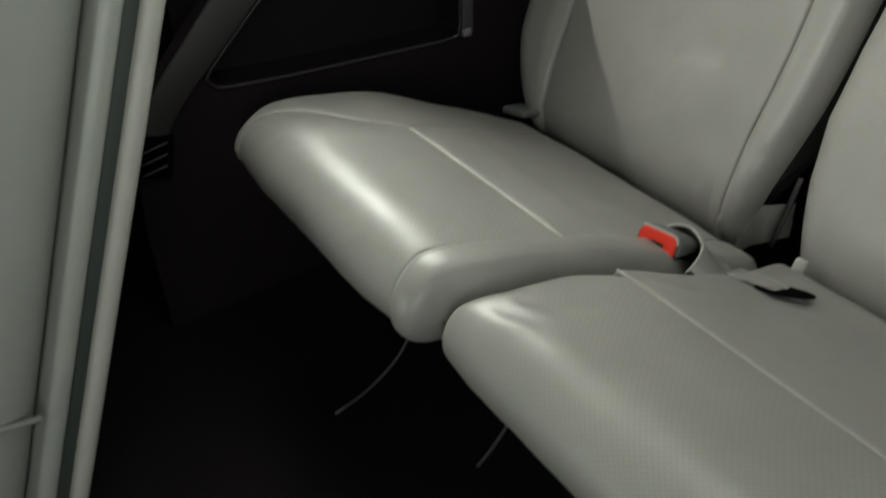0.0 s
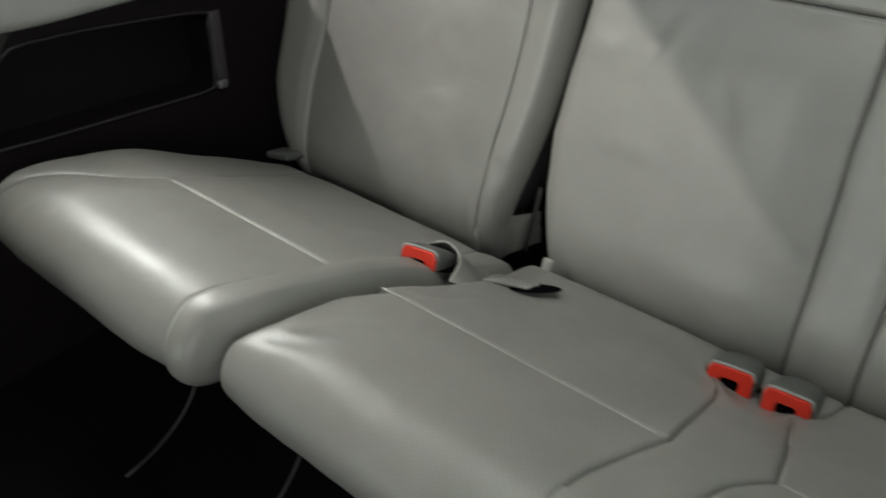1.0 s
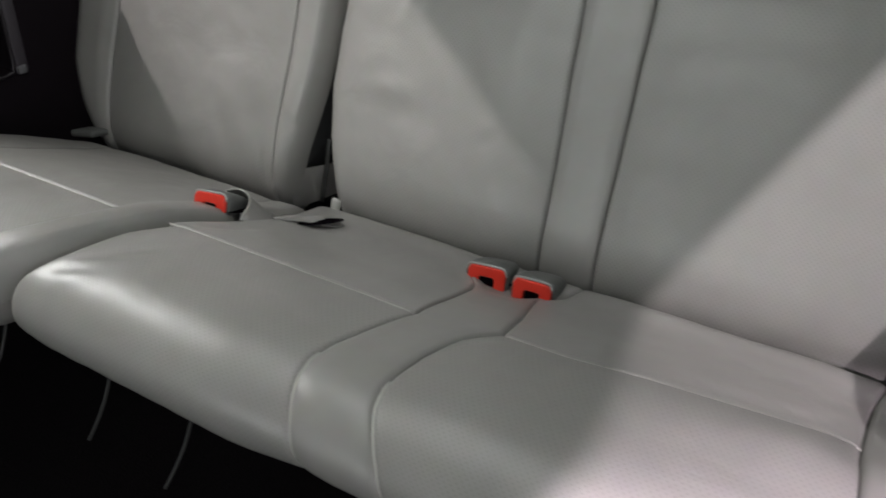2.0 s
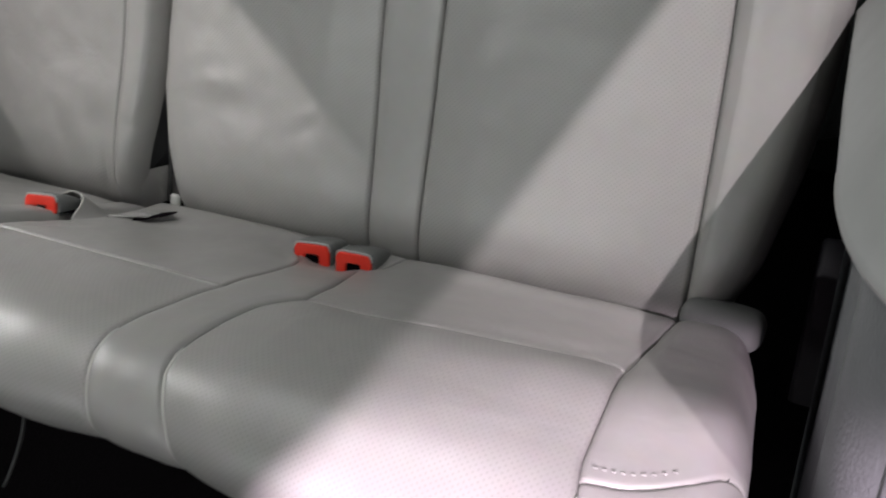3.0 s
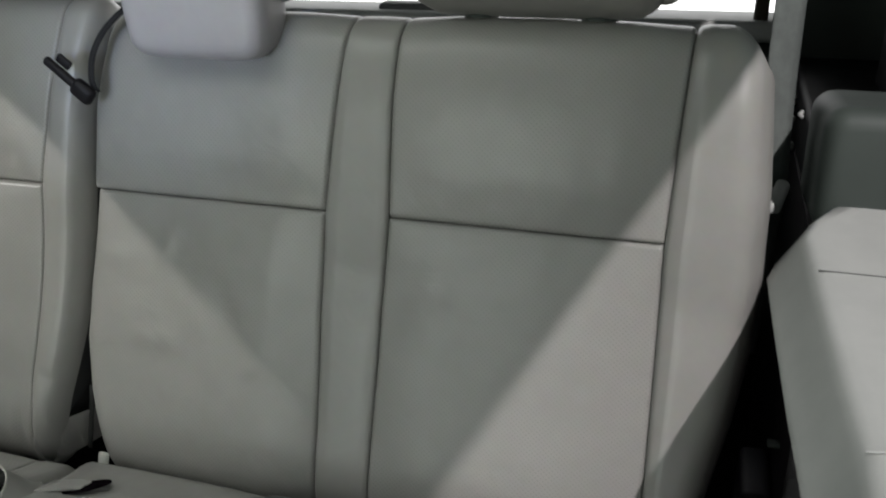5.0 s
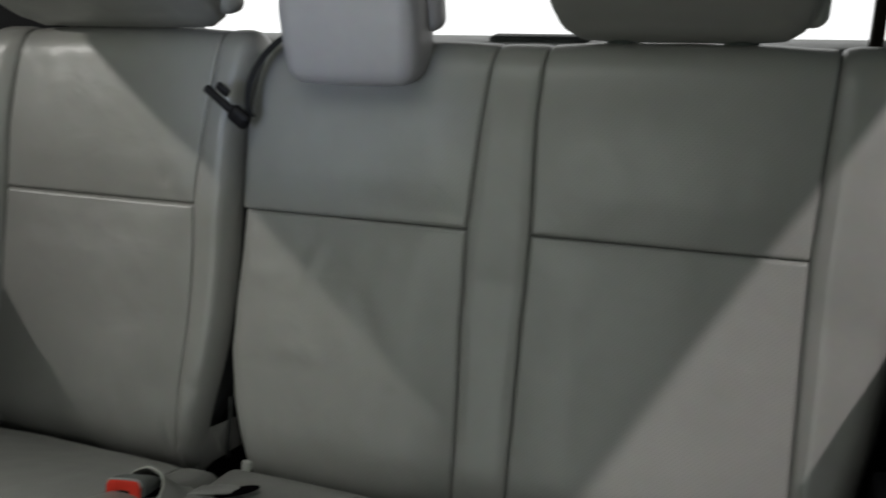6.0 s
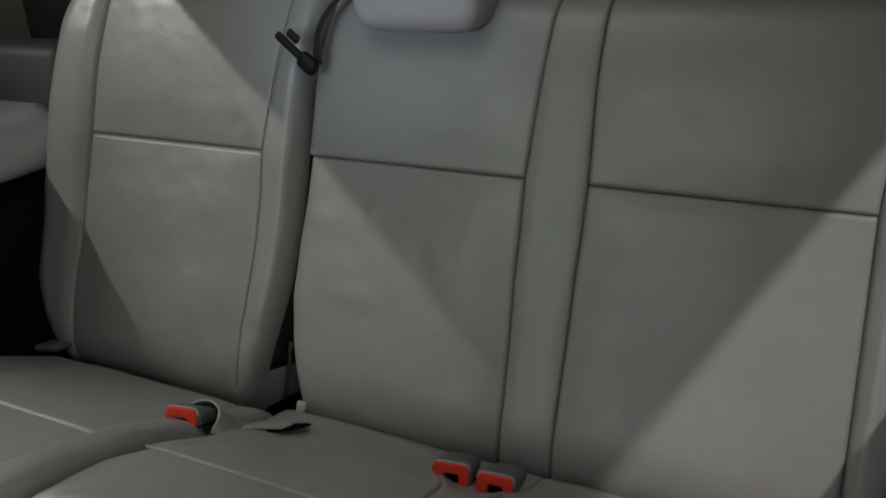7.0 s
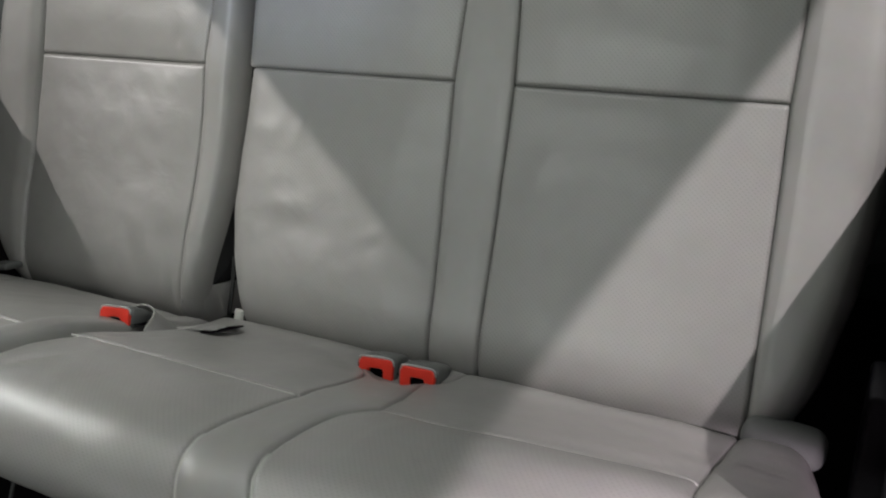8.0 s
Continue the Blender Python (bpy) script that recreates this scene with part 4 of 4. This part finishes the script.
def pocket_panel(trim, x, z_top):
    """The left lower panel: a plate with a slanting front edge, and a deep pocket let into it."""
    outer = [(FRONT[0][0], z_top)] + FRONT + [(0.175, FLOOR_Z), (1.30, FLOOR_Z), (1.30, z_top)]
    hole = POCKET[:-1] if math.dist(POCKET[0], POCKET[-1]) < 0.004 else POCKET
    bm, rims = bmesh.new(), []
    for loop in (outer, hole):
        vs = [bm.verts.new((x, y, z)) for y, z in loop]
        rims.append((vs, [bm.edges.new((vs[k], vs[(k + 1) % len(vs)])) for k in range(len(vs))]))
    bmesh.ops.triangle_fill(bm, use_beauty=True, use_dissolve=False, edges=rims[0][1] + rims[1][1], normal=(1, 0, 0))
    for (vs, _), depth in zip(rims, (0.025, 0.062)):
        deep = [bm.verts.new((x - depth, v.co.y, v.co.z)) for v in vs]
        for k in range(len(vs)):
            bm.faces.new((vs[k], vs[(k + 1) % len(vs)], deep[(k + 1) % len(vs)], deep[k]))
    bmesh.ops.recalc_face_normals(bm, faces=bm.faces)
    body = part("lower_panel", bm, CHARCOAL, trim, "charcoal plastic lower panel", smooth=False)
    part("pocket_back", slab(x - 0.075, x - 0.064, 0.300, 0.725, 0.335, 0.50), BLACK, body, "black back of the map pocket", smooth=False)
    part("pocket_rim", tube([(x + 0.001, y, z) for y, z in hole + hole[:2]], 0.0032, 8), RIM_GREY, body, "rounded rim of the pocket")
    end = part("pocket_end", rounded((0.008, 0.020, 0.118), (x + 0.0015, 0.7235, 0.402), 0.0035, 3, pose(0, 0, 0, -3, 0, 0)), POCKET_END, body, "lighter pocket end")
    # A pale tip added for the small bright spot at the pocket's end.
    part("end_spot", rounded((0.010, 0.016, 0.014), (x + 0.004, 0.718, 0.347), 0.004, 3), EDGE_PALE, end, "small pale tip for a bright spot")
    return body


def side_trim(name, sign, x_in, thick, top, label):
    """The moulded armrest trim beside the seat; sign +1: on the right side of the car."""
    wall_x = 0.60 if sign > 0 else -1.22
    trim = thing(name, label, "side trim", "side trims", "structure")
    crisp = [(0.060, 0.0), (0.046, 0.0), (0.037, 0.0006), (0.032, 0.003), (0.0285, 0.007), (0.0245, 0.014), (0.018, 0.028), (0.010, 0.044), (0.003, 0.057), (0.0, 0.062), (0.002, 0.067), (0.012, 0.069), (0.03, 0.069)]
    soft = [(0.075, 0.0), (0.060, 0.0006), (0.044, 0.004), (0.030, 0.010), (0.018, 0.019), (0.008, 0.032), (0.002, 0.046), (0.0, 0.056), (0.003, 0.065), (0.012, 0.069), (0.03, 0.069)]
    rings, verts, faces = (crisp if sign > 0 else soft), [], []
    for inset, drop in rings:
        ring = shelf_outline(x_in, sign, wall_x, inset, 0.945, 0.020 * drop / 0.069)
        verts += [(x, y, top - drop * thick / 0.069) for x, y in ring]
    m = len(ring)
    for j in range(len(rings) - 1):
        faces += [(j * m + k, j * m + (k + 1) % m, (j + 1) * m + (k + 1) % m, (j + 1) * m + k) for k in range(m)]
    faces += [tuple(range(m))[::-1], tuple((len(rings) - 1) * m + k for k in range(m))]
    bm = bmesh.new()
    cage = [bm.verts.new(v) for v in verts]
    for fc in faces:
        bm.faces.new([cage[i] for i in fc])
    shelf = part("armrest", bm, TRIM, trim, "pale grey moulded armrest")
    inner = x_in + sign * 0.028
    part("joint", rounded((abs(wall_x - inner), 0.0012, 0.0024), ((wall_x + inner) / 2, 0.778, top), 0.0005, 1), TAB, shelf)
    # Charcoal lower panel under the shelf, with a map pocket.
    low_x = x_in + sign * 0.045
    zt = top - thick + 0.004
    if sign > 0:
        lo, hi = sorted((low_x, low_x + sign * 0.02))
        body = part("lower_panel", slab(lo, hi, 0.46, 1.30, FLOOR_Z, zt), CHARCOAL, trim, "charcoal plastic lower panel", smooth=False)
    else:
        body = pocket_panel(trim, low_x, zt)
    # Upright trim behind the armrest, and the black space beyond it.
    bx = abs(wall_x - inner)
    part("upright", rounded((bx - 0.008, 0.16, 0.138), ((wall_x + inner + sign * 0.008) / 2, 1.022, top + 0.024), 0.024, 5, pose(0, 0, 0, -7, 0, 0)), TRIM_DARK, trim, "green-grey upright trim behind the armrest")
    part("rear_filler", rounded((bx - 0.02, 0.42, 0.60), ((wall_x + inner + sign * 0.02) / 2, 1.34, 0.33), 0.01, 2), BLACK, trim, "black wheel arch cover")
    part("pillar", slab(*sorted((wall_x, wall_x - sign * 0.05)), 1.10, 1.40, 0.60, 1.20), BLACK, trim, "black inner face of the rear pillar", smooth=False)
    return trim, shelf


trim_r, shelf_r = side_trim("side_trim_right", 1, 0.396, 0.062, 0.612, "pale grey armrest trim with a cup holder beside the seat")
trim_l, _ = side_trim("side_trim_left", -1, -0.955, 0.085, 0.600, "pale grey armrest trim over a charcoal panel with a pocket")
# The left trim's broad slanting front band, with a small black vent below it.
def front_band(u, v):
    """u across from the panel's edge to the pocket, v downwards."""
    y0, z0 = (float(np.interp(v, np.linspace(0, 1, 6), [q[k] for q in FRONT[:6]])) for k in (0, 1))
    wide = 0.056 * (1 - 0.35 * v)
    return (-0.9985 + 0.007 * math.sin(math.pi * min(1.0, 0.10 + 0.80 * u)) * (1 - 0.75 * v * v), y0 + wide * u * 0.80, z0 - wide * u * 0.62)


verts = [front_band(i / 10, j / 24) for j in range(25) for i in range(11)]
faces = [(j * 11 + i, j * 11 + i + 1, (j + 1) * 11 + i + 1, (j + 1) * 11 + i) for j in range(24) for i in range(10)]
# Paler than the panel: light on the slanting edge is in the colour.
band = mesh_object("front_band", verts, faces, EDGE, trim_l, "slanting front band, its lit tone in slate grey")
band.modifiers.new("thick", "SOLIDIFY").thickness = 0.003
# A near-black block carries the shade of the vent's recess.
vent = part("vent", rounded((0.012, 0.042, 0.064), (-0.9970, 0.222, 0.309), 0.006, 3, pose(0, 0, 0, -16, 0, 0)), VOID, trim_l, "small vent grille with its shade as a dark block")
for k in range(3):
    part("vent_bar", tube([(-0.9900, 0.203 - 0.004 * k, 0.322 - 0.016 * k), (-0.9900, 0.238 - 0.004 * k, 0.327 - 0.016 * k)], 0.0013, 6), POCKET_END, vent, "thin vent bar")
# Cup holder on the right armrest: a frame round a sheet dark as its shade.
cup = thing("cup_holder", "slate plastic cup holder tray in the armrest", "cup holder")
corners = [(0.487, 0.637, 180, 90), (0.565, 0.637, 90, 0), (0.565, 0.452, 0, -90), (0.487, 0.452, -90, -180)]
ring_pts = [(x + 0.012 * math.cos(radians(p + (q - p) * k / 6)), y + 0.012 * math.sin(radians(p + (q - p) * k / 6)), 0.6125) for x, y, p, q in corners for k in range(7)]
part("rim", tube(ring_pts + ring_pts[:2], 0.0062, 10, 0.5), SLATE, cup, "slate frame with rounded corners")
part("tray", slab(0.476, 0.558, 0.444, 0.646, 0.6125, 0.6145), VOID, cup, "flat dark sheet for the shade in the tray", smooth=False)
# Scratches on the armrest.
for sx, sy, a, ln in ((0.437, 0.520, 10, 0.012),):
    part("scuff", rounded((ln, 0.0018, 0.0012), (sx, sy, 0.6125), 0.0005, 1, pose(0, 0, 0, 0, 0, a)), SCUFF, shelf_r, "pale scratch")

# Front part of the right lower trim: textured slate, rounded like the armrest above it, with a grip recess.
bm = outline_slab(shelf_outline(0.396, 1, 0.60, 0.028, 0.70, 0.040), FLOOR_Z, 0.553, 0.003, 1)
for v in bm.verts:
    v.co.x += 0.012 * (0.57 - v.co.z) if v.co.x < 0.5 else 0.0
front_r = tagged(part("lower_trim", bm, SLATE), "textured slate plastic lower trim under the armrest", "trim", kind="structure")
# The grip recess follows the trim's rounded front: places along its outline, from the inner side to the front.
GRIP = [q for q in shelf_outline(0.396, 1, 0.60, 0.028, 0.70, 0.040)[6:] if q[0] < 0.59]
GRIP_AT = np.concatenate([[0.0], np.cumsum([math.dist(p, q) for p, q in zip(GRIP, GRIP[1:])])])


def on_trim(a, z, depth):
    x, y = (float(np.interp(a, GRIP_AT, [q[k] for q in GRIP])) for k in (0, 1))
    x2, y2 = (float(np.interp(a + 0.002, GRIP_AT, [q[k] for q in GRIP])) for k in (0, 1))
    n = Vector((y2 - y, x - x2)).normalized() * -depth
    return (x + n.x + 0.012 * (0.57 - z), y + n.y, z)


GRIP_A = float(np.interp(0.4595, [q[0] + 0.0013 for q in GRIP], GRIP_AT))


def grip_ring(inset):
    """The recess's outline, set in by so much: up its inner side, round the corner and along its top."""
    r, a0, zt, end = max(0.006, 0.030 - inset), GRIP_A + inset, 0.502 - inset, GRIP_AT[-1] - 0.004
    rows = [(a0, 0.33 + (zt - r - 0.33) * k / 8) for k in range(8)]
    rows += [(a0 + r - r * math.cos(radians(9 * k)), zt - r + r * math.sin(radians(9 * k))) for k in range(11)]
    return rows + [(a0 + r + (end - a0 - r) * k / 8, zt) for k in range(1, 9)]


def grip_strip(name, rows, material, parent, label):
    rings = [[on_trim(a, z, depth) for a, z in grip_ring(inset)] for inset, depth in rows]
    m = len(rings[0])
    faces = [(j * m + k, j * m + k + 1, (j + 1) * m + k + 1, (j + 1) * m + k) for j in range(len(rings) - 1) for k in range(m - 1)]
    return mesh_object(name, [v for ring in rings for v in ring], faces, material, parent, label)


rim = grip_strip("grip_rim", ((0.0, 0.001), (0.001, -0.0012), (0.004, -0.0016), (0.010, -0.0012), (0.0145, -0.0020), (0.0165, -0.0022)), SLATE, front_r, "smooth slate rim round the grip recess")
grip_strip("rim_edge", ((0.0165, -0.0022), (0.0180, -0.0028), (0.0195, -0.0015)), TRIM, rim, "pale inner edge")
# Not sunk in: the strip's near-black colour is the hollow's shade.
grip_strip("grip_hollow_shade", ((0.0195, -0.0015), (0.0205, -0.0008), (0.0300, -0.0006), (0.0310, -0.0010)), VOID, front_r, "dark strip for the shade in the grip")
# Pale plastic puts the light on the inner plate into its colour.
grip_strip("grip_plate", ((0.0300, -0.0008), (0.0312, -0.0022), (0.040, -0.0024), (0.060, -0.0024), (0.080, -0.0024)), TRIM, front_r, "plate inside the grip, its lit tone in pale plastic")
tagged(part("belt_tab", rounded((0.016, 0.012, 0.008), (0.434, 0.93, 0.30), 0.003, 2), TRIM_DARK), "small grey clip in the dark gap beside the seat", "clip")

# Pale curls added for bright specks in the dark behind the armrest.
for pts in (((0.441, 1.370, 0.612), (0.437, 1.366, 0.606), (0.441, 1.362, 0.600)), ((0.440, 1.330, 0.590), (0.435, 1.322, 0.580), (0.434, 1.318, 0.566), (0.437, 1.318, 0.554)), ((0.441, 1.300, 0.560), (0.437, 1.298, 0.556), (0.441, 1.296, 0.552)), ((0.442, 1.250, 0.622), (0.437, 1.246, 0.619), (0.442, 1.242, 0.616))):
    part("bright_speck", tube(catmull([np.array(q) for q in pts], 0.004).tolist(), 0.0030, 8), TRIM, trim_r, "small pale curl for a bright speck in the dark")
part("wheel_arch_panel", rounded((0.036, 0.10, 0.21), (0.4215, 0.950, 0.135), 0.008, 3), POCKET_END, trim_r, "dull charcoal wheel arch panel deep in the gap")

# ---- second-row seat beside the aisle ----
chair = thing("second_row_seat", "light grey leather second-row seat back seen from its side", "car seat")
LEAN_C = pose(-0.920, -0.1465, 0.208, -23.4, 0, 0)


def placed(bm):
    bmesh.ops.transform(bm, matrix=LEAN_C, verts=bm.verts)
    return bm


part("backrest", placed(rounded((0.520, 0.305, 0.66), (0, -0.046, 0.23), 0.048, 6)), CHAIR, chair, "light grey leather backrest side")
part("rear_cover", placed(rounded((0.530, 0.020, 0.68), (0, 0.1180, 0.23), 0.008, 3)), CHAIR, chair, "grey leather rear cover edge")
part("back_panel", placed(rounded((0.512, 0.020, 0.66), (0, 0.1340, 0.23), 0.003, 2)), TRIM_DARK, chair, "dark groove of the back panel")
part("piping", placed(rounded((0.532, 0.020, 0.685), (0, 0.1510, 0.23), 0.009, 4)), PIPING, chair, "pale edge piping round the back panel")
part("side_seam", placed(tube([(0.2610, -0.190, 0.050), (0.2620, -0.033, 0.066), (0.2620, 0.102, 0.096)], 0.0034, 6)), CHAIR, chair)
part("base", rounded((0.46, 0.44, 0.16), (-0.936, -0.48, 0.11), 0.02, 3), BLACK, chair, "black seat base")
part("hinge", rounded((0.48, 0.14, 0.16), (-0.936, -0.24, 0.13), 0.02, 3), BLACK, chair, "black hinge bracket")
